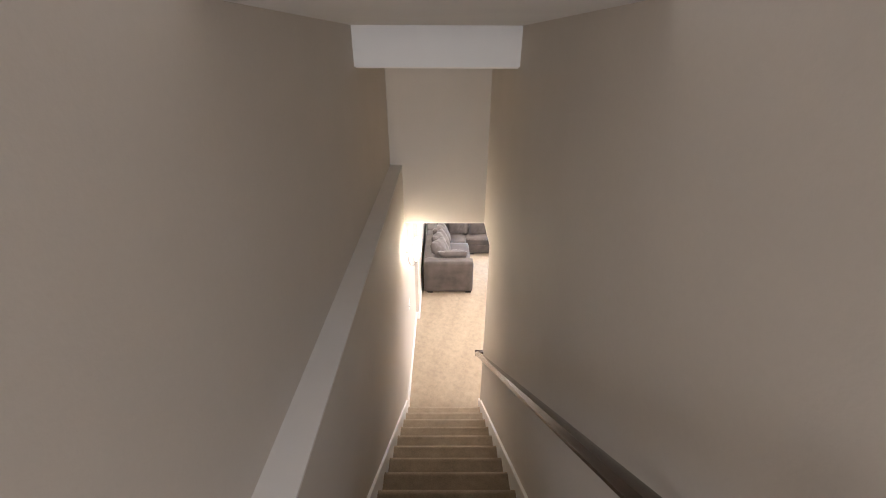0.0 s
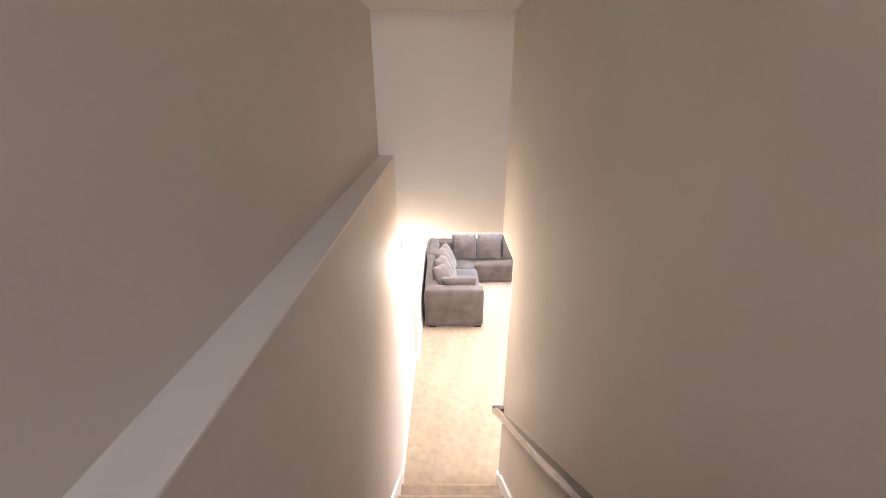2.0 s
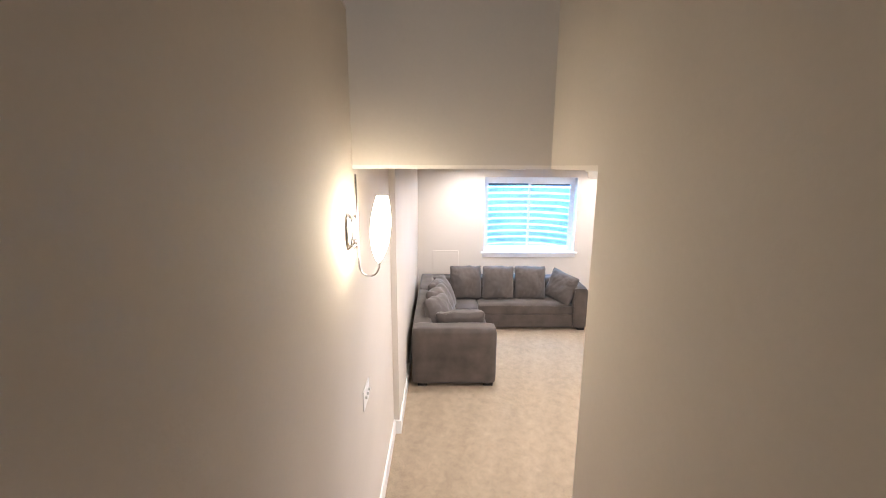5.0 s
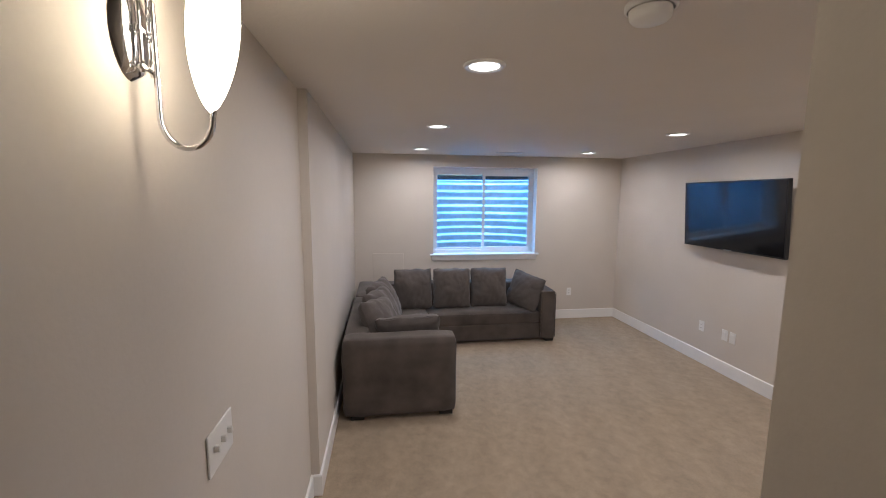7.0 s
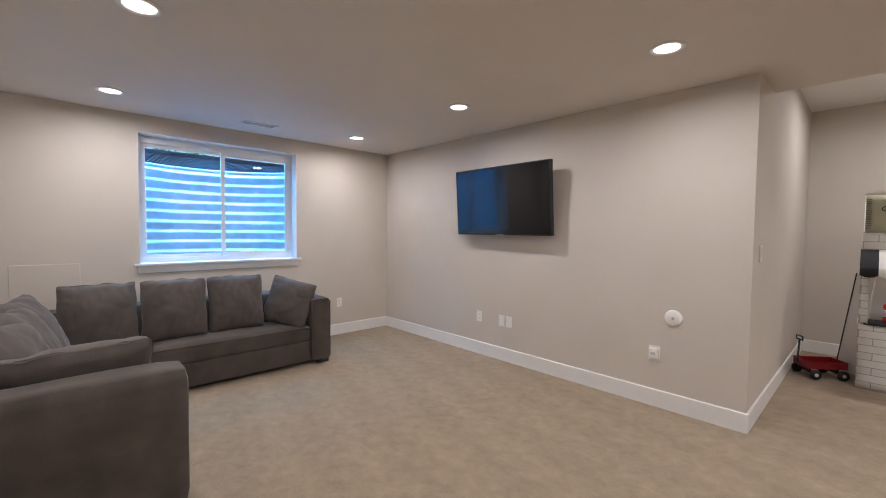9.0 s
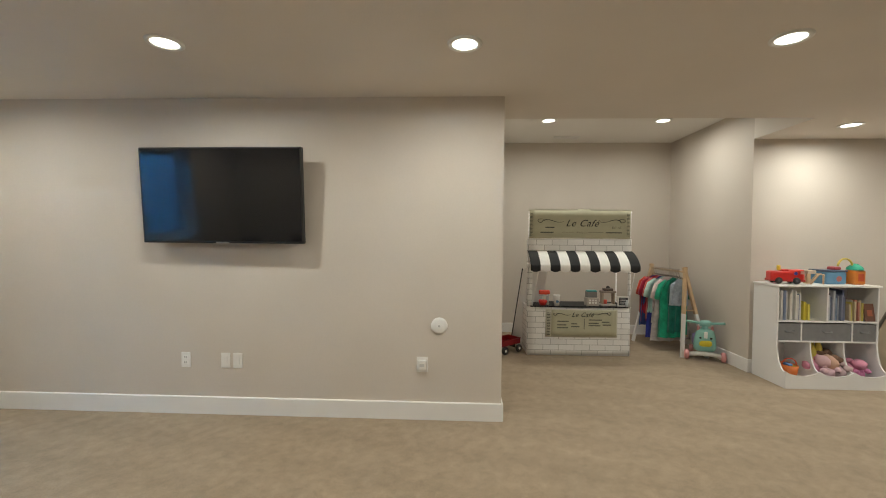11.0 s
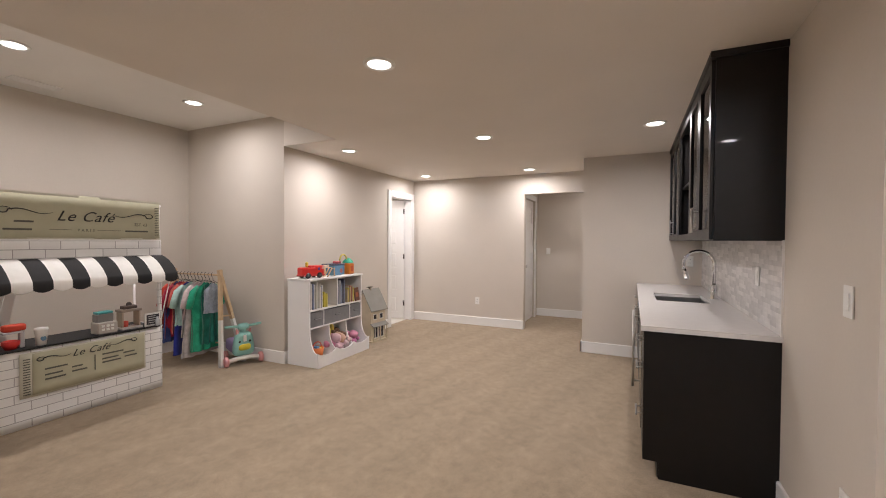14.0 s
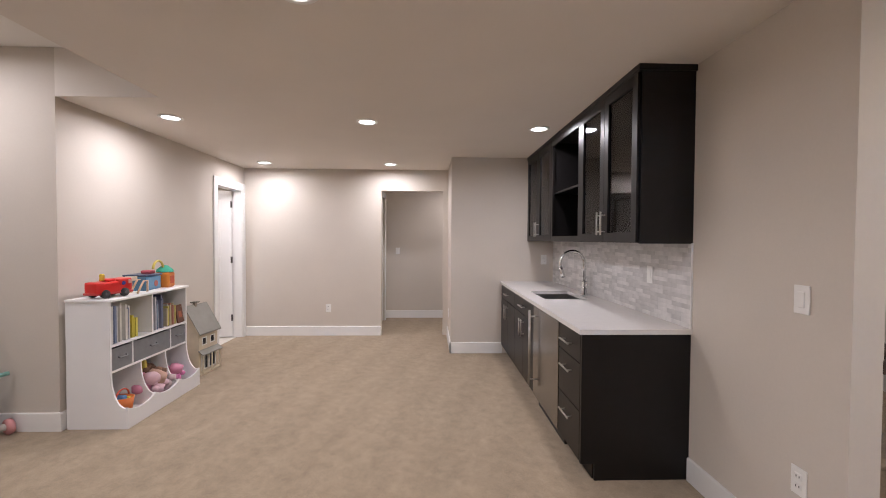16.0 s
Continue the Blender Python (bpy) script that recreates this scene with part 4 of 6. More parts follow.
def flourish(x, z, s, flip):
    pts = []
    for i in range(30):
        f = i / 29
        a = 5.5 * f
        r = 0.05 * s * (1 - 0.8 * f) if f < 0.45 else 0
        if f < 0.45:
            pts.append((x + flip * (-0.14 * s + r * math.cos(a * 2.2)), -0.0235, z + 0.6 * r * math.sin(a * 2.2)))
        else:
            g = (f - 0.45) / 0.55
            pts.append((x + flip * (-0.13 * s + 0.30 * s * g), -0.0235, z + 0.018 * s * math.sin(6.0 * g)))
    return tube(B(), pts, 0.0032, 5, [0.5 + 0.9 * math.sin(math.pi * i / 29) for i in range(30)])


part("flourish", flourish(0.27, 1.655, 0.9, 1), M_INK, cafe, "dark scrolled ornament", True)
part("flourish", flourish(1.00, 1.655, 0.9, -1), M_INK, cafe, "dark scrolled ornament", True)
_mp = part("menu_panel", cloth_panel(B(), 0.22, 0.235, 1.09, 0.575, -0.016, 0.007, 14, 5), M_SIGN_EDGE, cafe, "sage green menu cloth hanging on the front", True)
part("menu_field", cloth_panel(B(), 0.29, 0.250, 1.075, 0.565, -0.022, 0.005, 14, 5), M_SIGN, cafe, "", True)
flat_text("Le Café", 0.078, M_INK, cafe, Matrix.Translation((0.66, -0.036, 0.510)) @ _out, "dark script lettering", shear=0.45, space=1.08)
part("flourish", flourish(0.42, 0.515, 0.6, 1), M_INK, cafe, "", True).location.y = -0.012
part("flourish", flourish(0.90, 0.525, 0.6, -1), M_INK, cafe, "", True).location.y = -0.012
for _i in range(15):
    part("stripe", box(B(), 0.235, -0.031, 0.26 + 0.019 * _i, 0.275, -0.028, 0.267 + 0.019 * _i), M_INK2, cafe)
for _i, (_x0, _x1) in enumerate(((0.36, 0.50), (0.36, 0.47), (0.36, 0.49), (0.53, 0.60), (0.53, 0.63), (0.74, 0.90), (0.74, 0.86), (0.74, 0.88), (0.90, 0.99), (0.91, 1.01))):
    _z = (0.43, 0.385, 0.35, 0.40, 0.365, 0.45, 0.41, 0.38, 0.425, 0.39)[_i]
    part("print_bar", box(B(), _x0, -0.034, _z - 0.006, _x1, -0.031, _z + 0.006), M_INK2, cafe)
part("print_bar", box(B(), 0.683, -0.034, 0.33, 0.690, -0.031, 0.46), M_INK2, cafe)
# striped awning
_aw = [(0.0, 1.290), (-0.05, 1.275), (-0.11, 1.245), (-0.165, 1.205), (-0.205, 1.165), (-0.228, 1.135)]
_ns = 11
for _i in range(_ns):
    _x0, _x1 = -0.01 + (CW + 0.02) * _i / _ns, -0.01 + (CW + 0.02) * (_i + 1) / _ns
    _bm = B()
    _cols = []
    for _j in range(5):
        _f = _j / 4
        _x = _x0 + (_x1 - _x0) * _f
        _sc = 0.060 + 0.020 * math.sin(math.pi * _f)
        _pp = list(_aw) + [(-0.234, 1.128), (-0.237, 1.10), (-0.238, 1.130 - _sc)]
        _cols.append([[_bm.verts.new((_x, y + dy + 0.005 * noise.noise(Vector((_x * 9, z * 6, 0))), z + dz)) for y, z in _pp] for dy, dz in ((0, 0), (0.004, -0.004))])
    for _a, _c in zip(_cols, _cols[1:]):
        for _s in (0, 1):
            for _k in range(len(_a[0]) - 1):
                _f4 = (_a[_s][_k], _a[_s][_k + 1], _c[_s][_k + 1], _c[_s][_k])
                _bm.faces.new(_f4 if _s == 0 else tuple(reversed(_f4)))
        _bm.faces.new((_a[0][-1], _a[1][-1], _c[1][-1], _c[0][-1]))
    part("awning_stripe", _bm, M_CLOTH_B if _i % 2 == 0 else M_CLOTH_W, cafe, "black awning stripe" if _i % 2 == 0 else "white awning stripe", True, 60)
for _x in (-0.01, CW + 0.01):
    part("awning_arm", tube(B(), [(_x, 0.0, 1.13), (_x, -0.225, 1.13)], 0.007), M_WHITEWOOD, cafe, "", True)


def at_cafe(x, y, z, rz=0):
    return CAFE @ pose(x, y, z, 0, 0, rz)


_mx = thing("toy_mixer", at_cafe(0.20, 0.06, 0.614), "red and grey toy stand mixer on the cafe counter", "toy")
part("bowl", lathe(B(), [(0.0, 0.0), (0.035, 0.0), (0.05, 0.03), (0.052, 0.06), (0.046, 0.06), (0.0, 0.02)], None, 18), paint(0.55, 0.02, 0.015), _mx, "", True)
part("stand", box(B(), 0.045, -0.02, 0.0, 0.075, 0.02, 0.15, 0.008, 2), paint(0.4, 0.4, 0.4), _mx)
part("head", box(B(), -0.05, -0.028, 0.13, 0.085, 0.028, 0.185, 0.018, 3), paint(0.6, 0.05, 0.02), _mx)
part("dial", box(B(), -0.052, -0.03, 0.115, 0.06, 0.03, 0.13, 0.004), paint(0.6, 0.6, 0.6), _mx)
_cp = thing("paper_cup", at_cafe(0.36, 0.02, 0.614), "white paper cup with a round emblem", "cup")
part("cup", lathe(B(), [(0.0, 0.0), (0.030, 0.0), (0.040, 0.115), (0.043, 0.12), (0.041, 0.135), (0.0, 0.135)], None, 20), M_CLOTH_W, _cp, "", True)
part("emblem", lathe(B(), [(0.0, 0.001), (0.018, 0.001), (0.018, 0.0)], pose(0, -0.036, 0.055, 84, 0, 0), 16), paint(0.1, 0.2, 0.3), _cp)
_rg = thing("toy_cash_register", at_cafe(0.80, 0.06, 0.614), "grey and teal wooden toy cash register", "toy")
part("case", box(B(), -0.075, -0.06, 0.0, 0.075, 0.06, 0.10, 0.006), paint(0.42, 0.38, 0.34), _rg)
part("display", box(B(), -0.065, -0.02, 0.10, 0.065, 0.055, 0.17, 0.006), paint(0.20, 0.19, 0.18), _rg)
part("top", box(B(), -0.06, -0.02, 0.17, 0.06, 0.05, 0.19, 0.004), paint(0.05, 0.30, 0.30), _rg)
for _i in range(6):
    part("key", box(B(), -0.05 + 0.035 * (_i % 3), -0.066, 0.03 + 0.03 * (_i // 3), -0.026 + 0.035 * (_i % 3), -0.059, 0.05 + 0.03 * (_i // 3), 0.002), M_CLOTH_W, _rg)
_cm = thing("toy_coffee_maker", at_cafe(1.00, 0.07, 0.614), "wooden toy coffee machine with dark top", "toy")
for _x in (-0.075, 0.065):
    part("upright", box(B(), _x, -0.04, 0.0, _x + 0.012, 0.05, 0.16), paint(0.38, 0.30, 0.22), _cm)
part("top_shelf", box(B(), -0.085, -0.05, 0.16, 0.087, 0.055, 0.185, 0.004), paint(0.25, 0.2, 0.16), _cm)
part("base", box(B(), -0.085, -0.06, 0.0, 0.087, 0.055, 0.022, 0.004), paint(0.45, 0.42, 0.4), _cm)
part("bean_tray", box(B(), -0.06, -0.03, 0.185, 0.06, 0.03, 0.215, 0.006), paint(0.06, 0.035, 0.025), _cm)
part("dial", lathe(B(), [(0.0, 0.012), (0.02, 0.012), (0.022, 0.0)], pose(0, 0.0, 0.225, 90, 0, 0), 14), paint(0.05, 0.04, 0.04), _cm)
part("mug", lathe(B(), [(0.0, 0.0), (0.022, 0.0), (0.024, 0.05), (0.020, 0.05), (0.018, 0.01), (0, 0.01)], pose(-0.03, 0, 0.022), 14), paint(0.6, 0.08, 0.05), _cm, "", True)
_cb = thing("chalkboard_sign", at_cafe(1.165, 0.0, 0.614), "small white-framed chalkboard menu sign", "sign")
part("frame", box(B(), -0.07, -0.006, 0.0, 0.07, 0.008, 0.125, 0.003), M_CLOTH_W, _cb)
part("slate", box(B(), -0.055, -0.009, 0.016, 0.055, -0.005, 0.110), paint(0.03, 0.032, 0.04), _cb)
for _i in range(4):
    part("chalk_line", box(B(), -0.04, -0.0105, 0.032 + 0.02 * _i, 0.035 - 0.012 * (_i % 2), -0.0085, 0.038 + 0.02 * _i), paint(0.5, 0.5, 0.5), _cb)
_bt = thing("toy_bottle", at_cafe(1.20, -0.02, 0.614), "small clear toy bottle beside the chalkboard", "bottle")
part("bottle", lathe(B(), [(0.0, 0.0), (0.018, 0.0), (0.02, 0.05), (0.009, 0.07), (0.009, 0.085), (0.0, 0.085)], None, 14), paint(0.6, 0.62, 0.66, 0.2), _bt, "", True)

# clothes rack
RKX, RKY = 0.205, -0.08
rack = thing("clothes_rack", pose(RKX, RKY, 0) @ Matrix.Diagonal((1, 1, 1.04, 1)), "pine and white A-frame clothes rack for dressing up", "clothes rack")


def leg(a, b, w=0.022):
    a, b = Vector(a), Vector(b)
    out = []
    mid = a + (b - a) * 0.48
    for p, q, mat, nm in ((a, mid, M_WHITEWOOD, "leg"), (mid, b, M_PINE, "leg_top")):
        bm = B()
        d = (q - p).normalized()
        s = d.cross(Vector((0, 1, 0))).normalized() * w
        r = d.cross(s).normalized() * w * 0.7
        va = [bm.verts.new(p + k) for k in (s + r, s - r, -s - r, -s + r)]
        vb = [bm.verts.new(q + k) for k in (s + r, s - r, -s - r, -s + r)]
        fs = [bm.faces.new(va), bm.faces.new(list(reversed(vb)))] + [bm.faces.new((va[i], vb[i], vb[(i + 1) % 4], va[(i + 1) % 4])) for i in range(4)]
        bmesh.ops.recalc_face_normals(bm, faces=fs)
        part(nm, bm, mat, rack, "white-dipped leg" if nm == "leg" else "bare pine upper leg")


leg((6.47, 3.17, 0), (6.575, 3.10, 1.01))
leg((6.47, 2.885, 0), (6.565, 3.12, 1.01))
leg((7.22, 3.42, 0), (7.25, 3.17, 1.01))
leg((7.30, 2.92, 0), (7.25, 3.19, 1.01))
part("rod", tube(B(), [(6.54, 3.11, 0.955), (7.29, 3.18, 0.955)], 0.009), M_PINE, rack, "pine hanging rod", True)
part("brace", tube(B(), [(6.552, 3.14, 0.52), (6.515, 3.01, 0.52)], 0.008), M_PINE, rack, "", True)
part("lower_rod", tube(B(), [(6.66, 3.01, 0.20), (7.28, 3.03, 0.20)], 0.008), M_PINE, rack, "", True)


def fabric(r, g, b):
    """Creased cloth of one colour."""
    return material("dress_up_cloth", (r, g, b), 0.9, var=0.28, scale=14, fine=0.10, fine_scale=90, bump=0.5, bump_scale=45, spec=0.2, sheen=0.2)


def garment(x, y, length, width, mat, name, label, seed, sleeves=True, flare=1.15, turn=0.0):
    """A garment on a hanger; it hangs across the rod."""
    t = thing(name, pose(x, y, 0.983, 0, 0, 90 + turn), label, "dress-up clothes", "dress-up clothes")
    bm = B()
    nu, nv = 16, 14
    lay = []
    for s in (-1, 1):
        g = []
        for j in range(nv + 1):
            f = j / nv
            half = width / 2 * (0.55 + 0.45 * min(1, f * 5)) * (1 + (flare - 1) * f)
            row = []
            for i in range(nu + 1):
                u = 2 * i / nu - 1
                zz = -0.075 - length * f - 0.05 * abs(u) * max(0, 1 - f * 4)
                th = 0.022 * (1 - u ** 4) ** 0.5 + 0.016 * math.sin(u * 9 + seed) * f
                zz -= 0.02 * noise.noise(Vector((u * 3, seed, 0))) * f
                row.append(bm.verts.new((half * u, s * th * 0.8 + 0.018 * noise.noise(Vector((u * 2.5 + seed, f * 3, 0))), zz)))
            g.append(row)
        lay.append(g)
        for j in range(nv):
            for i in range(nu):
                q = (g[j][i], g[j][i + 1], g[j + 1][i + 1], g[j + 1][i])
                bm.faces.new(q if s > 0 else tuple(reversed(q)))
    for j in range(nv):
        for i in (0, nu):
            bm.faces.new((lay[0][j][i], lay[1][j][i], lay[1][j + 1][i], lay[0][j + 1][i]))
    part("body", bm, mat, t, "", True, 80)
    if sleeves:
        for sx in (-1, 1):
            part("sleeve", tube(B(), [(sx * width * 0.30, 0, -0.11), (sx * width * 0.50, 0.01, -0.17), (sx * width * 0.60, 0.015, -0.27), (sx * width * 0.62, 0.0, -0.34)], 0.034, 9, [0.5, 0.95, 1.0, 0.9]), mat, t, "", True)
    hk = [(0.0, 0.0, 0.012 + 0.022)] + [(0.022 * math.sin(a), 0.0, 0.012 + 0.022 * math.cos(a)) for a in (0.6, 1.2, 1.8, 2.4)] + [(0.0, 0.0, -0.03)]
    part("hanger", tube(B(), hk + [(-0.0, 0, -0.05), (-width * 0.36, 0, -0.095)], 0.003, 6), M_BLACK, t, "black hanger", True)
    return t


for _i, (_len, _wd, _c, _nm, _lb, _sl2, _fl) in enumerate((
        (0.40, 0.30, (0.50, 0.05, 0.03), "costume_shirt", "bright red dress-up top on a hanger", True, 1.1),
        (0.52, 0.32, (0.05, 0.07, 0.22), "costume_dress", "navy dress-up dress on a hanger", False, 1.3),
        (0.48, 0.32, (0.34, 0.02, 0.05), "costume_coat", "burgundy dress-up coat on a hanger", True, 1.2),
        (0.44, 0.31, (0.55, 0.10, 0.08), "costume_shirt", "faded red dress-up shirt on a hanger", True, 1.1),
        (0.62, 0.32, (0.03, 0.04, 0.26), "costume_cape", "dark blue dress-up cape on a hanger", False, 1.3),
        (0.36, 0.34, (0.42, 0.60, 0.56), "costume_shirt", "pale mint dress-up shirt on a hanger", True, 1.1),
        (0.46, 0.33, (0.62, 0.60, 0.60), "costume_shirt", "white dress-up shirt on a hanger", False, 1.2),
        (0.30, 0.33, (0.62, 0.50, 0.50), "costume_shirt", "pale pink ruffled dress-up top on a hanger", True, 1.2),
        (0.62, 0.32, (0.44, 0.40, 0.40), "costume_dress", "grey tulle dress-up dress on a hanger", False, 1.45),
        (0.58, 0.31, (0.025, 0.34, 0.20), "costume_suit", "green short-sleeved dress-up suit on a hanger", True, 1.1),
        (0.52, 0.20, (0.02, 0.17, 0.13), "costume_trousers", "dark teal dress-up trousers on a hanger", False, 1.0),
        (0.26, 0.20, (0.34, 0.40, 0.48), "costume_vest", "pale blue dress-up vest on a hanger", False, 1.1))):
    _f = 0.965 - _i * 0.078
    garment(RKX + 6.56 + (7.25 - 6.56) * _f * 0.97 + 0.03, RKY + 3.115 + 0.065 * _f, _len * 1.28, _wd * 1.12, fabric(*_c), _nm, _lb, _i * 1.7, _sl2, _fl, 7 * math.sin(_i * 2.2) + (2 if _i == 9 else 14))

# ride-on scooter
sc = thing("toy_scooter", pose(6.575, 2.892, 0, 0, 0, -112) @ Matrix.Scale(1.05, 4), "mint toddler ride-on scooter with a friendly animal front", "ride-on toy")
M_MINT, M_PINK, M_LILAC = paint(0.24, 0.48, 0.44), paint(0.62, 0.28, 0.28), paint(0.30, 0.24, 0.45)
_bm = soft_box(B(), -0.10, -0.045, 0.10, 0.10, 0.055, 0.345, 0.045, 0, 31)
for _v in _bm.verts:
    _v.co.x *= 1.04 - 0.30 * max(0.0, (_v.co.z - 0.14) / 0.2) ** 2
part("front_body", _bm, M_MINT, sc, "rounded mint front", True, 70)
part("muzzle", soft_box(B(), -0.062, -0.062, 0.155, 0.062, -0.033, 0.228, 0.034), paint(0.62, 0.50, 0.03), sc, "yellow muzzle", True, 70)
part("blaze", box(B(), -0.016, -0.050, 0.25, 0.016, -0.043, 0.32, 0.004), M_CLOTH_W, sc, "white forehead patch")
for _x in (-0.05, 0.05):
    part("eye", lathe(B(), [(0.0, 0.006), (0.010, 0.004), (0.012, 0.0)], pose(_x, -0.045, 0.252, 90, 0, 0), 12), M_BLACK, sc)
    part("ear", lathe(B(), [(0.0, 0.06), (0.012, 0.04), (0.02, 0.0)], pose(_x * 1.15, 0.0, 0.325, 0, 12 if _x > 0 else -12, 0), 10), M_PINK, sc, "", True)
part("steering_hub", soft_box(B(), -0.055, -0.03, 0.37, 0.055, 0.045, 0.435, 0.03), M_MINT, sc, "", True, 70)
part("stem", tube(B(), [(0, 0.01, 0.30), (0, 0.01, 0.40)], 0.03), M_MINT, sc, "", True)
for _x in (-1, 1):
    part("handlebar", tube(B(), [(_x * 0.04, 0.0, 0.405), (_x * 0.11, 0.0, 0.410), (_x * 0.18, 0.005, 0.415)], 0.014), M_MINT, sc, "", True)
part("axle", tube(B(), [(-0.16, -0.01, 0.055), (-0.06, -0.02, 0.075), (0.06, -0.02, 0.075), (0.16, -0.01, 0.055)], 0.024), M_CLOTH_W, sc, "white axle", True)
for _x in (-0.17, 0.17):
    part("wheel", lathe(B(), [(0.0, -0.022), (0.035, -0.022), (0.052, -0.014), (0.054, 0.0), (0.052, 0.014), (0.035, 0.022), (0.0, 0.022)], pose(_x, -0.01, 0.054, 0, 90, 0), 20), M_PINK, sc, "pink wheel", True)
part("seat", soft_box(B(), -0.085, 0.05, 0.10, 0.085, 0.36, 0.235, 0.04), M_LILAC, sc, "lilac seat", True, 70)
for _x in (-0.09, 0.09):
    part("rear_wheel", lathe(B(), [(0.0, -0.018), (0.045, -0.016), (0.048, 0.0), (0.045, 0.016), (0.0, 0.018)], pose(_x, 0.31, 0.048, 0, 90, 0), 18), M_PINK, sc, "pink wheel", True)

# red wagon behind the cafe
wg = thing("toy_wagon", pose(6.785, 5.14, 0, 0, 0, -50) @ Matrix.Scale(0.98, 4), "small red toy wagon with a black handle", "wagon")
M_RED = paint(0.22, 0.006, 0.01, 0.35)
_bm = B()
box(_bm, -0.17, -0.10, 0.10, 0.17, 0.10, 0.108)
for _q in ((-0.17, -0.10, 0.17, -0.094), (-0.17, 0.094, 0.17, 0.10), (-0.17, -0.094, -0.164, 0.094), (0.164, -0.094, 0.17, 0.094)):
    box(_bm, _q[0], _q[1], 0.108, _q[2], _q[3], 0.165)
part("tray", _bm, M_RED, wg, "red tray")
part("rim", tube(B(), [(-0.17, -0.1, 0.165), (0.17, -0.1, 0.165), (0.17, 0.1, 0.165), (-0.17, 0.1, 0.165), (-0.17, -0.1, 0.165)], 0.006), M_RED, wg, "", True)
for _x in (-0.12, 0.12):
    part("axle", tube(B(), [(_x, -0.12, 0.05), (_x, 0.12, 0.05)], 0.007), M_BLACK, wg, "", True)
    part("bolster", box(B(), _x - 0.012, -0.05, 0.05, _x + 0.012, 0.05, 0.102), M_BLACK, wg)
    for _y in (-0.12, 0.12):
        _wh = part("wheel", lathe(B(), [(0.0, -0.012), (0.045, -0.014), (0.05, 0.0), (0.045, 0.014), (0.0, 0.012)], pose(_x, _y, 0.05, 90, 0, 0), 18), M_BLACK, wg, "black wheel", True)
        part("hub", lathe(B(), [(0.0, 0.018), (0.016, 0.016), (0.018, 0.010)], pose(_x, _y, 0.05, 90 if _y < 0 else -90, 0, 0), 12), M_CLOTH_W, _wh)
part("handle", tube(B(), [(-0.16, 0, 0.07), (-0.20, 0, 0.12), (-0.19, 0.0, 0.36)], 0.008), M_BLACK, wg, "black pull handle", True)
part("grip", tube(B(), [(-0.19, -0.04, 0.36), (-0.19, 0.04, 0.36), (-0.19, 0.04, 0.395), (-0.19, -0.04, 0.395), (-0.19, -0.04, 0.36)], 0.007), M_BLACK, wg, "", True)
_lb = thing("leaning_board", pose(7.00, 5.02, 0.036, 0, 0, -90) @ pose(0, 0, 0, 8, 7, 0), "white board with a dark edge leaning behind the cafe", "board")
part("board", box(B(), -0.02, 0.0, 0.005, 0.28, 0.012, 0.98), M_WHITEWOOD, _lb)
part("edge", box(B(), -0.030, -0.002, 0.0, -0.02, 0.014, 0.985), M_BLACK, _lb, "dark edge strip")

# toy and book shelf: local x along the wall, -y into the room
SH = pose(6.150, 2.667, 0, 0, 0, -90) @ Matrix.Diagonal((0.895, 1.22, 0.98, 1))
SW = 1.04
shelf = thing("toy_shelf", SH, "white wooden toy shelf with book bays, bins and scooped fronts", "shelf")
_prof = [(0.0, 0.0), (-0.345, 0.0), (-0.345, 0.155)]
for _i in range(9):
    _a = math.pi / 2 * _i / 8
    _prof.append((-0.26 - 0.085 * (1 - math.sin(_a)), 0.415 - 0.26 * math.cos(_a)))
_prof += [(-0.26, 0.955), (0.0, 0.955)]
for _x0, _x1 in ((0.0, 0.016), (SW - 0.016, SW)):
    part("side_panel", extrude_profile(B(), _prof, "x", _x0, _x1), M_WHITEWOOD, shelf)
part("top", box(B(), -0.012, -0.275, 0.955, SW + 0.012, 0.0, 0.975, 0.003), M_WHITEWOOD, shelf)
part("back_panel", box(B(), 0.016, -0.008, 0.02, SW - 0.016, 0.0, 0.955), M_WHITEWOOD, shelf)
for _z in (0.415, 0.610):
    part("shelf_board", box(B(), 0.016, -0.258, _z, SW - 0.016, -0.008, _z + 0.016), M_WHITEWOOD, shelf)
part("bottom_board", box(B(), 0.016, -0.335, 0.045, SW - 0.016, -0.008, 0.06), M_WHITEWOOD, shelf)
part("divider", box(B(), SW / 2 - 0.008, -0.256, 0.626, SW / 2 + 0.008, -0.008, 0.955), M_WHITEWOOD, shelf)
for _x in (0.26, 0.78):
    part("divider", box(B(), _x - 0.007, -0.256, 0.431, _x + 0.007, -0.008, 0.610), M_WHITEWOOD, shelf)
_dp = [(-0.01, 0.06), (-0.335, 0.06), (-0.335, 0.155)] + _prof[3:12] + [(-0.258, 0.415), (-0.01, 0.415)]
for _x in (0.35, 0.69):
    part("divider", extrude_profile(B(), _dp, "x", _x - 0.007, _x + 0.007), M_WHITEWOOD, shelf)
_fp = [(0.0, 0.0)]
for _k in range(3):
    for _i in range(9):
        _f = _i / 8
        _fp.append(((_k + _f) * SW / 3, 0.165 - 0.045 * math.sin(math.pi * _f) ** 0.7))
_fp.append((SW, 0.0))
part("front_lip", extrude_profile(B(), _fp, "y", -0.358, -0.345), M_WHITEWOOD, shelf, "scalloped front lip")


def at_shelf(x, y, z, rx=0, ry=0, rz=0):
    return SH @ pose(x, y, z, rx, ry, rz)


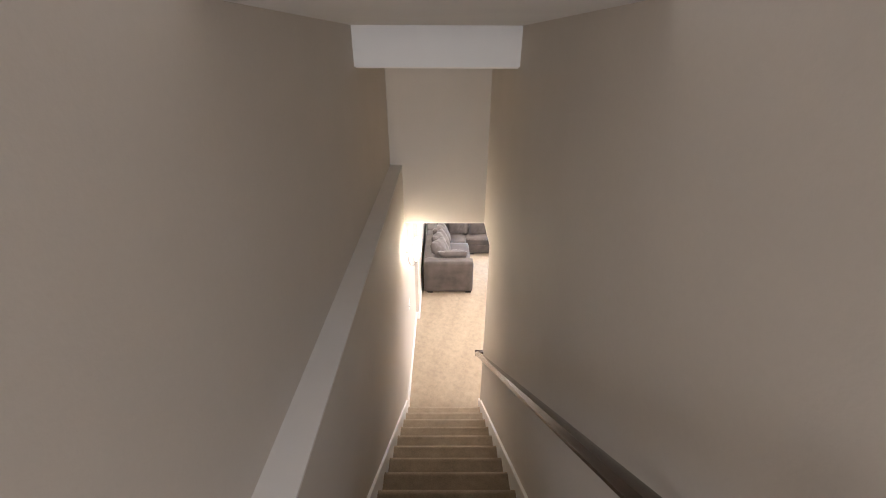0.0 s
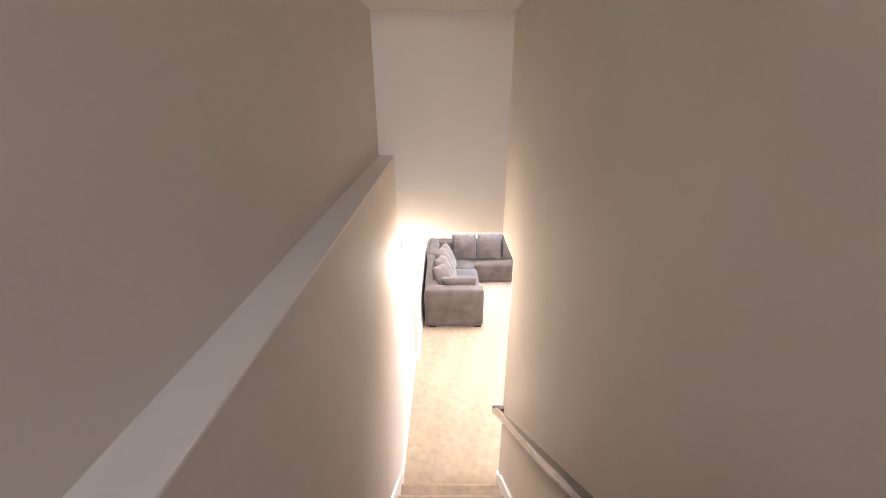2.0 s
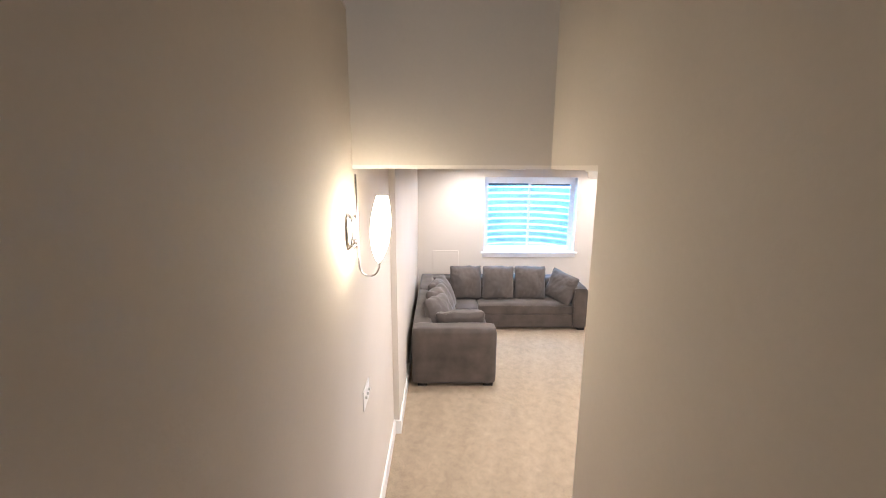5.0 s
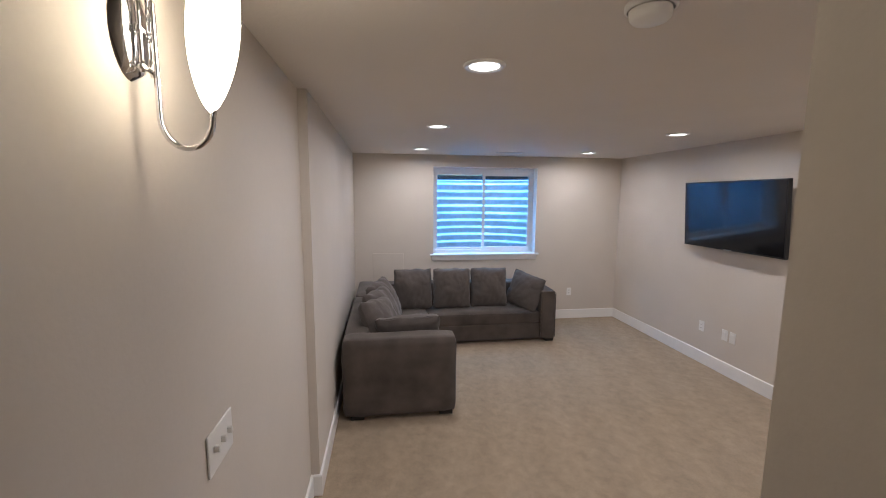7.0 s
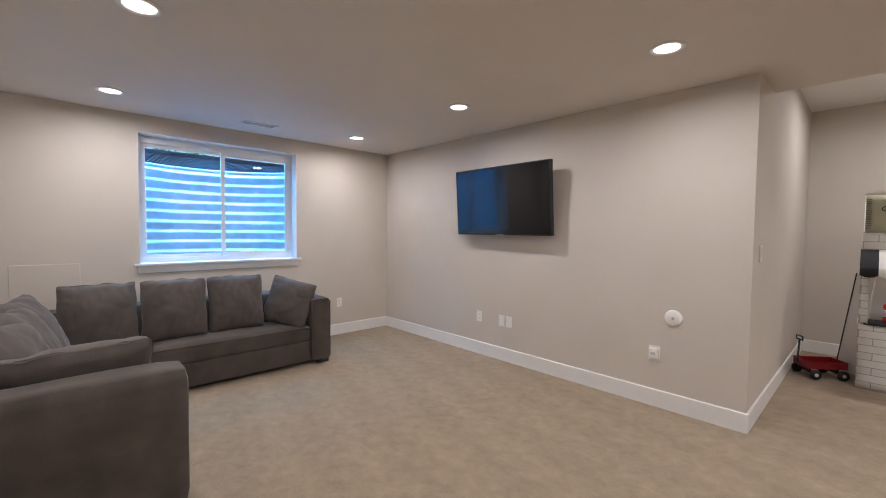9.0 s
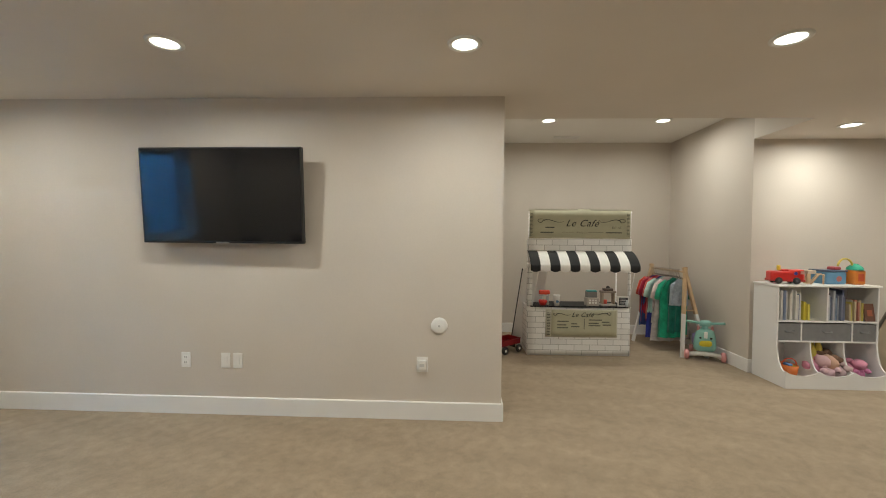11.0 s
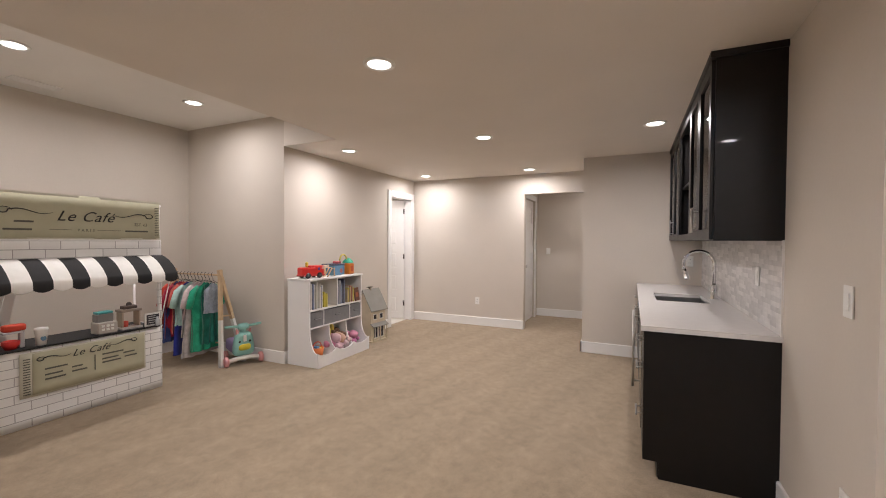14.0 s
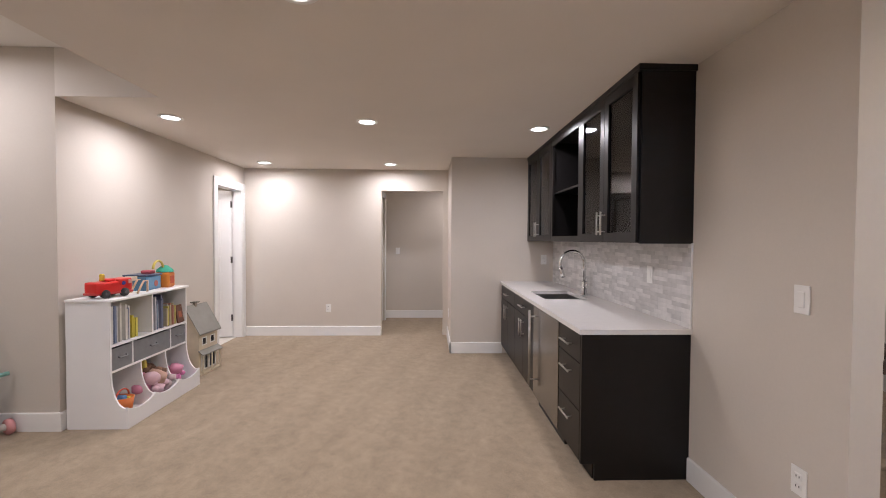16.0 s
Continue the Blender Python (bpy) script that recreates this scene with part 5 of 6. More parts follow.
M_BIN = material("grey_felt", (0.20, 0.20, 0.205), 0.9, var=0.08, scale=20, bump=0.4, bump_scale=150)
for _x0, _x1 in ((0.020, 0.250), (0.270, 0.770), (0.790, 1.020)):
    _bn = thing("fabric_bin", at_shelf((_x0 + _x1) / 2, -0.125, 0.431), "grey felt storage bin in the shelf", "storage bin", "fabric bins")
    _w = (_x1 - _x0) / 2
    _bm = B()
    box(_bm, -_w, -0.13, 0.0, _w, 0.11, 0.006)
    for _q in ((-_w, -0.13, _w, -0.124), (-_w, 0.104, _w, 0.11), (-_w, -0.124, -_w + 0.006, 0.104), (_w - 0.006, -0.124, _w, 0.104)):
        box(_bm, _q[0], _q[1], 0.006, _q[2], _q[3], 0.165)
    part("body", _bm, M_BIN, _bn)
    part("handle", tube(B(), [(-0.045, -0.131, 0.095), (-0.04, -0.142, 0.085), (0.04, -0.142, 0.085), (0.045, -0.131, 0.095)], 0.006), M_BIN, _bn, "", True)

_rnd = random.Random(11)
_bc = (((0.55, 0.53, 0.50), (0.66, 0.64, 0.60), (0.42, 0.50, 0.36), (0.60, 0.58, 0.52), (0.70, 0.69, 0.66), (0.50, 0.40, 0.30), (0.16, 0.20, 0.30), (0.36, 0.36, 0.38), (0.60, 0.60, 0.62)),
       ((0.60, 0.50, 0.06), (0.66, 0.58, 0.12)),
       ((0.05, 0.06, 0.08), (0.40, 0.42, 0.46), (0.10, 0.12, 0.20), (0.55, 0.56, 0.60), (0.20, 0.22, 0.30), (0.62, 0.60, 0.58), (0.26, 0.34, 0.46), (0.12, 0.12, 0.13)),
       ((0.50, 0.42, 0.28), (0.55, 0.48, 0.12), (0.46, 0.26, 0.18), (0.58, 0.52, 0.44), (0.40, 0.16, 0.12)))
for _b0, _b1, _h0, _h1, _cs in ((0.022, 0.275, 0.24, 0.30, 0), (0.30, 0.37, 0.15, 0.19, 1), (0.535, 0.76, 0.22, 0.30, 2), (0.765, 0.92, 0.16, 0.21, 3)):
    _x = _b0
    while _x < _b1:
        _t = _rnd.choice((0.007, 0.010, 0.014, 0.018, 0.022))
        _h, _d = _rnd.uniform(_h0, _h1), _rnd.uniform(0.17, 0.22)
        if _x + _t > _b1:
            break
        _bk = thing("book", at_shelf(_x + _t / 2, -0.24 + _d / 2 + _rnd.uniform(0, 0.03), 0.626), "children's book standing upright in the shelf", "book", "children's books")
        _mt = paint(*_rnd.choice(_bc[_cs]), 0.45)
        _bm = B()
        box(_bm, -_t / 2, -_d / 2, 0, -_t / 2 + 0.0015, _d / 2, _h)
        box(_bm, _t / 2 - 0.0015, -_d / 2, 0, _t / 2, _d / 2, _h)
        box(_bm, -_t / 2 + 0.0015, -_d / 2, 0, _t / 2 - 0.0015, -_d / 2 + 0.0015, _h)
        part("cover", _bm, _mt, _bk)
        part("pages", box(B(), -_t / 2 + 0.0016, -_d / 2 + 0.0016, 0.003, _t / 2 - 0.0016, _d / 2 - 0.004, _h - 0.003), M_CLOTH_W, _bk, "white pages")
        _x += _t + 0.0015
_fb = thing("board_book", at_shelf(0.975, -0.245, 0.626, -8, 0, 0), "brown picture book facing out of the shelf", "book")
part("cover", box(B(), -0.055, -0.006, 0, 0.045, 0.006, 0.17, 0.002), paint(0.16, 0.07, 0.045), _fb)
part("picture", box(B(), -0.03, -0.0075, 0.05, 0.02, -0.0055, 0.11), paint(0.4, 0.12, 0.06), _fb)


def blob(name, m, dims, mat, label, category, seed, extra=()):
    t = thing(name, m, label, category, "soft toys")
    lumps = ((0.8, -0.5, 0.5, 0.42, mat, "arm"), (-0.8, -0.4, 0.3, 0.42, mat, "arm"), (0.45, 0.1, 1.0, 0.36, mat, "ear"), (-0.5, 0.0, 0.95, 0.36, mat, "ear"))
    lumps = tuple((a * dims[0], b * dims[1], c * dims[2], k, mt, nm) for a, b, c, k, mt, nm in lumps)
    for i, (dx, dy, dz, s, mt, pn) in enumerate(((0, 0, 0, 0.85, mat, "body"),) + tuple(extra) + lumps):
        bm = B()
        bmesh.ops.create_icosphere(bm, subdivisions=2, radius=1.0)
        for v in bm.verts:
            k = 1 + 0.38 * noise.noise(v.co * 2.1 + Vector((seed + i, 0, 0)))
            v.co = Vector((v.co.x * dims[0], v.co.y * dims[1], v.co.z * dims[2])) * k * s + Vector((dx, dy, dz + dims[2]))
            v.co *= 1.30
        part(pn, bm, mt, t, "", True, 80)
    return t


_P1, _P2, _P3 = paint(0.62, 0.26, 0.36, 0.9), paint(0.60, 0.48, 0.10, 0.9), paint(0.14, 0.08, 0.05, 0.9)
blob("plush_toy", at_shelf(0.44, -0.20, 0.058), (0.085, 0.07, 0.075), _P1, "pink plush toy in the scooped bay", "soft toy", 1, ((0.03, -0.05, 0.06, 0.6, paint(0.6, 0.4, 0.42, 0.9), "head"),))
blob("plush_toy", at_shelf(0.465, -0.15, 0.06), (0.055, 0.05, 0.14), _P2, "yellow plush toy standing in the scooped bay", "soft toy", 2, ((0.0, -0.01, 0.17, 0.5, _P2, "head"),))
blob("doll", at_shelf(0.57, -0.19, 0.058), (0.08, 0.08, 0.09), _P3, "brown-haired soft doll in the scooped bay", "soft toy", 3, ((-0.02, -0.06, 0.04, 0.62, paint(0.55, 0.35, 0.26, 0.8), "face"),))
blob("plush_toy", at_shelf(0.62, -0.27, 0.06), (0.07, 0.05, 0.06), paint(0.55, 0.42, 0.42, 0.9), "pale pink plush toy in the scooped bay", "soft toy", 4)
blob("plush_toy", at_shelf(0.80, -0.19, 0.06), (0.085, 0.07, 0.06), _P1, "bright pink plush toy in the scooped bay", "soft toy", 5, ((0.06, -0.04, 0.05, 0.6, _P1, "head"),))
blob("plush_toy", at_shelf(0.50, -0.29, 0.075), (0.06, 0.04, 0.05), paint(0.66, 0.45, 0.50, 0.9), "pale pink plush toy on the pile", "soft toy", 6)
blob("plush_toy", at_shelf(0.57, -0.19, 0.13), (0.065, 0.06, 0.065), paint(0.26, 0.15, 0.10, 0.9), "brown plush toy on the pile", "soft toy", 8)
blob("plush_toy", at_shelf(0.88, -0.23, 0.06), (0.05, 0.05, 0.045), paint(0.60, 0.22, 0.40, 0.9), "magenta plush toy in the scooped bay", "soft toy", 9)
_bsk = thing("toy_basket", at_shelf(0.16, -0.23, 0.06), "orange toy tub with small toys in the scooped bay", "toy")
part("tub", lathe(B(), [(0.0, 0.0), (0.06, 0.0), (0.078, 0.13), (0.070, 0.13), (0.0, 0.02)], None, 20), paint(0.62, 0.16, 0.03), _bsk, "", True)
part("handle", tube(B(), [(0.075 * math.cos(a), -0.01, 0.13 + 0.06 * math.sin(a)) for a in [math.pi * i / 10 for i in range(11)]], 0.006), paint(0.6, 0.1, 0.05), _bsk, "", True)
part("block", box(B(), -0.03, -0.03, 0.06, 0.02, 0.03, 0.14, 0.006), paint(0.1, 0.25, 0.5), _bsk)
part("block", box(B(), 0.02, -0.04, 0.05, 0.05, 0.02, 0.12, 0.006), paint(0.6, 0.5, 0.05), _bsk)

# toys on top of the shelf
tr = thing("toy_truck", at_shelf(0.165, -0.165, 0.975, 0, 0, -14) @ Matrix.Scale(0.9, 4), "red plastic toy fire truck with black wheels", "toy")
part("body", soft_box(B(), -0.165, -0.058, 0.040, 0.165, 0.058, 0.140, 0.016), paint(0.60, 0.025, 0.02, 0.3), tr, "glossy red body", True, 70)
part("cab", soft_box(B(), 0.03, -0.057, 0.10, 0.162, 0.057, 0.158, 0.014), paint(0.60, 0.03, 0.02, 0.3), tr, "", True, 70)
part("bumper", box(B(), -0.172, -0.060, 0.030, 0.172, 0.060, 0.050, 0.005), paint(0.42, 0.03, 0.025), tr)
part("roof_rack", soft_box(B(), -0.05, -0.045, 0.138, 0.02, 0.045, 0.160, 0.010), paint(0.55, 0.02, 0.02, 0.3), tr, "", True, 70)
part("cab_window", box(B(), 0.120, -0.0595, 0.112, 0.158, -0.056, 0.146, 0.002), paint(0.55, 0.30, 0.26, 0.3), tr)
part("badge", lathe(B(), [(0.0, 0.003), (0.018, 0.003), (0.018, 0.0)], pose(0.075, -0.058, 0.118, 90, 0, 0), 16), paint(0.03, 0.05, 0.3), tr)
part("ladder_top", box(B(), -0.08, -0.015, 0.145, -0.045, 0.015, 0.205, 0.008), paint(0.62, 0.48, 0.04), tr, "yellow light post")
for _x in (-0.09, 0.085):
    for _y in (-0.055, 0.055):
        _w2 = part("wheel", lathe(B(), [(0.0, -0.014), (0.034, -0.014), (0.038, 0.0), (0.034, 0.014), (0.0, 0.014)], pose(_x, _y, 0.038, 90, 0, 0), 18), M_BLACK, tr, "black wheel", True)
        part("hub", lathe(B(), [(0.0, 0.017), (0.012, 0.016), (0.013, 0.010)], pose(_x, _y, 0.038, 90 if _y < 0 else -90, 0, 0), 12), paint(0.06, 0.06, 0.065), _w2)
rp = thing("wooden_toy_ramp", at_shelf(0.475, -0.17, 0.975), "pale wooden toy slide and arch pieces", "toy")
for _x in (-0.09, 0.0):
    part("rail", tube(B(), [(_x - 0.03, -0.07 + (_x + 0.09), 0.006), (_x + 0.05, -0.07 + (_x + 0.09), 0.10), (_x + 0.10, -0.07 + (_x + 0.09), 0.10), (_x + 0.10, -0.07 + (_x + 0.09), 0.006)], 0.007), M_PINE, rp, "", True)
part("deck", box(B(), -0.07, 0.0, 0.10, 0.02, 0.07, 0.135, 0.004), paint(0.55, 0.48, 0.38), rp)
part("post", box(B(), -0.065, 0.01, 0.0, -0.03, 0.05, 0.10), M_PINE, rp)
part("side_arch", tube(B(), [(-0.12 + 0.05 * math.cos(a), 0.03, 0.07 + 0.06 * math.sin(a)) for a in [math.pi * i / 10 for i in range(11)]], 0.009), paint(0.35, 0.38, 0.30), rp, "", True)
bx = thing("blue_storage_tub", at_shelf(0.68, -0.11, 0.975) @ Matrix.Scale(0.92, 4), "translucent blue tub of toys with a dark lid", "storage tub")
part("tub", soft_box(B(), -0.12, -0.085, 0.0, 0.12, 0.085, 0.135, 0.012), paint(0.14, 0.30, 0.46, 0.25), bx, "", True, 60)
part("lid", box(B(), -0.128, -0.09, 0.135, 0.128, 0.09, 0.152, 0.005), paint(0.05, 0.08, 0.14, 0.3), bx)
part("sticker", lathe(B(), [(0.0, 0.002), (0.03, 0.002), (0.03, 0.0)], pose(0.03, -0.086, 0.06, 90, 0, 0), 18), paint(0.35, 0.12, 0.10), bx)
part("block", box(B(), 0.02, -0.05, 0.152, 0.10, 0.03, 0.185, 0.008), paint(0.45, 0.08, 0.10), bx)
ln = thing("toy_lantern", at_shelf(0.905, -0.16, 0.975) @ Matrix.Scale(1.15, 4), "orange and green toy lantern with a yellow handle", "toy")
part("body", soft_box(B(), -0.05, -0.045, 0.0, 0.05, 0.045, 0.125, 0.014), paint(0.62, 0.20, 0.03, 0.35), ln, "", True, 60)
part("window", box(B(), -0.028, -0.048, 0.03, 0.028, -0.043, 0.095, 0.003), paint(0.5, 0.08, 0.03, 0.3), ln)
part("cap", lathe(B(), [(0.055, 0.125), (0.05, 0.145), (0.02, 0.175), (0.0, 0.18)], None, 18), paint(0.03, 0.35, 0.22), ln, "green cap", True)
part("handle", tube(B(), [(-0.09 + 0.065 * math.cos(a), 0.0, 0.155 + 0.065 * math.sin(a)) for a in [math.pi * i / 12 for i in range(13)]], 0.008), paint(0.62, 0.50, 0.10), ln, "yellow handle", True)

# doll's house
dh = thing("dolls_house", pose(6.128, 1.462, 0, 0, 0, -90 - 6) @ Matrix.Scale(1.0, 4), "painted wooden doll's house with a grey roof", "doll's house")
M_DH, M_DHR = paint(0.60, 0.51, 0.38), paint(0.24, 0.23, 0.205)
DHW, DHD = 0.30, 0.27
part("base", box(B(), -0.02, -DHD - 0.03, 0.0, DHW + 0.02, 0.0, 0.018), M_DH, dh)
_bm = B()
for _q in ((0.0, 0.018, DHW, 0.05), (0.0, 0.05, 0.045, 0.205), (0.255, 0.05, DHW, 0.205), (0.135, 0.05, 0.165, 0.205), (0.0, 0.205, DHW, 0.27), (0.0, 0.27, DHW, 0.305), (0.0, 0.305, 0.055, 0.37), (0.115, 0.305, 0.185, 0.37), (0.245, 0.305, DHW, 0.37), (0.0, 0.37, DHW, 0.44)):
    box(_bm, _q[0], -DHD, _q[1], _q[2], -DHD + 0.012, _q[3])
part("front", _bm, M_DH, dh, "cream front with windows")
_bm = B()
for _x in (0.0, DHW - 0.012):
    extrude_profile(_bm, [(-DHD + 0.012, 0.018), (0.0, 0.018), (0.0, 0.44), (-DHD / 2, 0.68), (-DHD + 0.012, 0.44)], "x", _x, _x + 0.012)
part("gable", _bm, M_DH, dh)
part("back", box(B(), 0.012, -0.01, 0.018, DHW - 0.012, 0.0, 0.44), M_DH, dh)
part("floor_board", box(B(), 0.012, -DHD + 0.012, 0.225, DHW - 0.012, -0.01, 0.235), M_PINE, dh)
for _s in (-1, 1):
    _bm = B()
    _y0, _y1 = (-DHD - 0.03, -DHD / 2) if _s < 0 else (0.02, -DHD / 2)
    extrude_profile(_bm, [(_y0, 0.415), (_y1, 0.695), (_y1, 0.71), (_y0, 0.43)], "x", -0.025, DHW + 0.025)
    part("roof", _bm, M_DHR, dh, "grey-green sloping roof")
part("chimney", box(B(), 0.12, -DHD / 2 - 0.014, 0.68, 0.148, -DHD / 2 + 0.014, 0.728), paint(0.25, 0.2, 0.15), dh)
part("chimney_cap", box(B(), 0.10, -DHD / 2 - 0.03, 0.728, 0.168, -DHD / 2 + 0.03, 0.738), paint(0.15, 0.13, 0.1), dh)
part("porch_roof", extrude_profile(B(), [(-DHD - 0.055, 0.205), (-DHD, 0.245), (-DHD, 0.255), (-DHD - 0.055, 0.215)], "x", -0.01, DHW + 0.01), M_DHR, dh)
for _x in (0.005, 0.145, 0.285):
    part("porch_post", box(B(), _x, -DHD - 0.045, 0.018, _x + 0.012, -DHD - 0.033, 0.21), M_DH, dh)
for _x0, _x1, _z0, _z1 in ((0.055, 0.115, 0.305, 0.37), (0.185, 0.245, 0.305, 0.37), (0.045, 0.135, 0.05, 0.205), (0.165, 0.255, 0.05, 0.205)):
    _wd2 = part("window_frame", box(B(), _x0 - 0.008, -DHD - 0.005, _z0 - 0.008, _x1 + 0.008, -DHD - 0.001, _z0), M_CLOTH_W, dh)
    part("head_frame", box(B(), _x0 - 0.008, -DHD - 0.005, _z1, _x1 + 0.008, -DHD - 0.001, _z1 + 0.008), M_CLOTH_W, _wd2)
    for _xj in (_x0 - 0.008, _x1):
        part("side_frame", box(B(), _xj, -DHD - 0.005, _z0, _xj + 0.008, -DHD - 0.001, _z1), M_CLOTH_W, _wd2)
    if _z0 < 0.2:
        part("mullion", box(B(), (_x0 + _x1) / 2 - 0.003, -DHD - 0.003, _z0, (_x0 + _x1) / 2 + 0.003, -DHD + 0.003, _z1), M_CLOTH_W, _wd2)
    part("pane", box(B(), _x0, -DHD + 0.004, _z0, _x1, -DHD + 0.006, _z1), paint(0.03, 0.03, 0.04, 0.15), _wd2)

# ---- things: wet bar ----
M_CAB = material("espresso_cabinet", (0.0042, 0.0034, 0.0034), 0.40, var=0.25, scale=18, spec=0.36, coat=0.08, bump=0.05, bump_scale=50)
M_QUARTZ = material("white_quartz", (0.76, 0.74, 0.72), 0.16, var=0.02, scale=20, fine=0.03, fine_scale=140)
M_STAIN = material("stainless_front", (0.34, 0.33, 0.32), 0.22, 1.0, var=0.05, scale=5)
M_CGLASS = glass_material("cabinet_glass", (0.55, 0.57, 0.60), 0.02)
M_SINK = material("sink_steel", (0.30, 0.29, 0.28), 0.35, 1.0, var=0.08, scale=10)
CX = XR1                         # wall face behind the bar
BF, CF, UF = 2.612, 2.627, 2.294   # base front, counter front, upper front
Y0, Y1 = 0.685, 3.372           # run of the bar
CT = 0.893                       # counter height


def bar_handle(parent, y, z, length, x, vertical=True):
    """A round bar pull with two posts, standing off a front that faces +x."""
    h = length / 2
    bm = B()
    if vertical:
        tube(bm, [(x + 0.034, y, z - h), (x + 0.034, y, z + h)], 0.006, 10)
        for d in (-0.7, 0.7):
            tube(bm, [(x - 0.001, y, z + d * h), (x + 0.034, y, z + d * h)], 0.0045, 8)
    else:
        tube(bm, [(x + 0.034, y - h, z), (x + 0.034, y + h, z)], 0.006, 10)
        for d in (-0.7, 0.7):
            tube(bm, [(x - 0.001, y + d * h, z), (x + 0.034, y + d * h, z)], 0.0045, 8)
    return part("handle", bm, M_STEEL, parent, "brushed steel bar handle", True)


def slab_front(name, parent, y0, y1, z0, z1, x, shaker=False):
    bm = B()
    box(bm, x, y0 + 0.002, z0 + 0.002, x + 0.019, y1 - 0.002, z1 - 0.002, 0.0015)
    return part(name, bm, M_CAB, parent)


def base_unit(y0, y1, layout, label):
    t = thing("base_cabinet", pose(0, 0, 0), label, "cabinet", "wet bar base cabinets")
    bm = B()
    box(bm, CX, y0, 0.10, BF - 0.02, y0 + 0.018, CT - 0.032)
    box(bm, CX, y1 - 0.018, 0.10, BF - 0.02, y1, CT - 0.032)
    box(bm, CX, y0 + 0.018, 0.10, BF - 0.02, y1 - 0.018, 0.118)
    box(bm, CX, y0 + 0.018, 0.118, CX + 0.01, y1 - 0.018, CT - 0.032)
    part("carcass", bm, M_CAB, t)
    part("toe_kick", box(B(), BF - 0.095, y0, 0.0, BF - 0.08, y1, 0.10), M_CAB, t)
    if layout == "drawers":
        for z0, z1 in ((0.685, 0.855), (0.40, 0.682), (0.105, 0.397)):
            d = slab_front("drawer_front", t, y0, y1, z0, z1, BF - 0.02)
            bar_handle(d, (y0 + y1) / 2, (z0 + z1) / 2 + (0.06 if z1 - z0 > 0.2 else 0), 0.17, BF - 0.001, False)
    else:
        ym = (y0 + y1) / 2
        d = slab_front("drawer_front", t, y0, y1, 0.70, 0.855, BF - 0.02)
        bar_handle(d, ym, 0.78, 0.16, BF - 0.001, False)
        for a, b, hy in ((y0, ym, ym - 0.04), (ym, y1, ym + 0.04)):
            d = slab_front("door", t, a, b, 0.105, 0.697, BF - 0.02)
            bar_handle(d, hy, 0.58, 0.16, BF - 0.001, True)
    return t


base_unit(2.955, 3.347, "drawers", "dark espresso base cabinet with three drawers")
base_unit(1.480, 2.268, "doors", "dark espresso sink cabinet with a drawer front and doors")
base_unit(Y0, 1.480, "doors", "dark espresso base cabinet with a drawer and doors")
ep = thing("end_panel", pose(0, 0, 0), "dark espresso end panel of the wet bar", "cabinet panel")
_bm = B()
extrude_profile(_bm, [(CX, 0.0), (BF - 0.085, 0.0), (BF - 0.085, 0.10), (BF - 0.002, 0.10), (BF - 0.002, CT - 0.032), (CX, CT - 0.032)], "y", 3.349, 3.370)
part("panel", _bm, M_CAB, ep)
fr = thing("beverage_fridge", pose(0, 0, 0), "stainless under-counter beverage fridge with a long bar handle", "fridge")
part("case", box(B(), CX + 0.01, 2.273, 0.08, BF - 0.03, 2.95, CT - 0.036), M_BLACK, fr)
_dr = part("door", box(B(), BF - 0.03, 2.278, 0.105, BF + 0.004, 2.945, CT - 0.04, 0.004, 2), M_STAIN, fr, "smoky stainless door")
_bm = B()
tube(_bm, [(BF + 0.05, 2.333, 0.19), (BF + 0.05, 2.333, 0.82)], 0.010, 12)
for _z in (0.24, 0.77):
    tube(_bm, [(BF + 0.002, 2.333, _z), (BF + 0.05, 2.333, _z)], 0.007, 8)
part("handle", _bm, M_STEEL, _dr, "long brushed steel handle", True)
part("kick_grille", box(B(), BF - 0.07, 2.278, 0.0, BF - 0.05, 2.945, 0.098), M_BLACK, fr)
for _y in (2.33, 2.90):
    part("foot", box(B(), CX + 0.05, _y - 0.02, 0.0, CX + 0.09, _y + 0.02, 0.082), M_BLACK, fr)

# worktop with sink cut-out
SKX0, SKX1, SKY0, SKY1 = 2.105, 2.490, 1.625, 2.190
wt = thing("worktop", pose(0, 0, 0), "white polished quartz worktop of the wet bar", "worktop")
_bm = B()
_za, _zb = CT - 0.030, CT
for _q in ((CX, Y0, SKX0, Y1 + 0.012), (SKX1, Y0, CF, Y1 + 0.012), (SKX0, Y0, SKX1, SKY0), (SKX0, SKY1, SKX1, Y1 + 0.012)):
    box(_bm, _q[0], _q[1], _za, _q[2], _q[3], _zb)
part("slab", _bm, M_QUARTZ, wt)
sk = thing("sink", pose(0, 0, 0), "rectangular undermount steel bar sink", "sink")
_bm = B()
_zd = CT - 0.21
box(_bm, SKX0 - 0.01, SKY0 - 0.01, _zd, SKX1 + 0.01, SKY1 + 0.01, _zd + 0.006)
for _q in ((SKX0 - 0.012, SKY0 - 0.012, SKX0 - 0.004, SKY1 + 0.012), (SKX1 + 0.004, SKY0 - 0.012, SKX1 + 0.012, SKY1 + 0.012), (SKX0 - 0.004, SKY0 - 0.012, SKX1 + 0.004, SKY0 - 0.004), (SKX0 - 0.004, SKY1 + 0.004, SKX1 + 0.004, SKY1 + 0.012)):
    box(_bm, _q[0], _q[1], _zd + 0.006, _q[2], _q[3], _za)
part("basin", _bm, M_SINK, sk)
part("drain", lathe(B(), [(0.0, 0.004), (0.03, 0.004), (0.042, 0.008), (0.045, 0.0)], pose(2.30, 1.905, _zd + 0.006), 20), M_CHROME, sk, "", True)
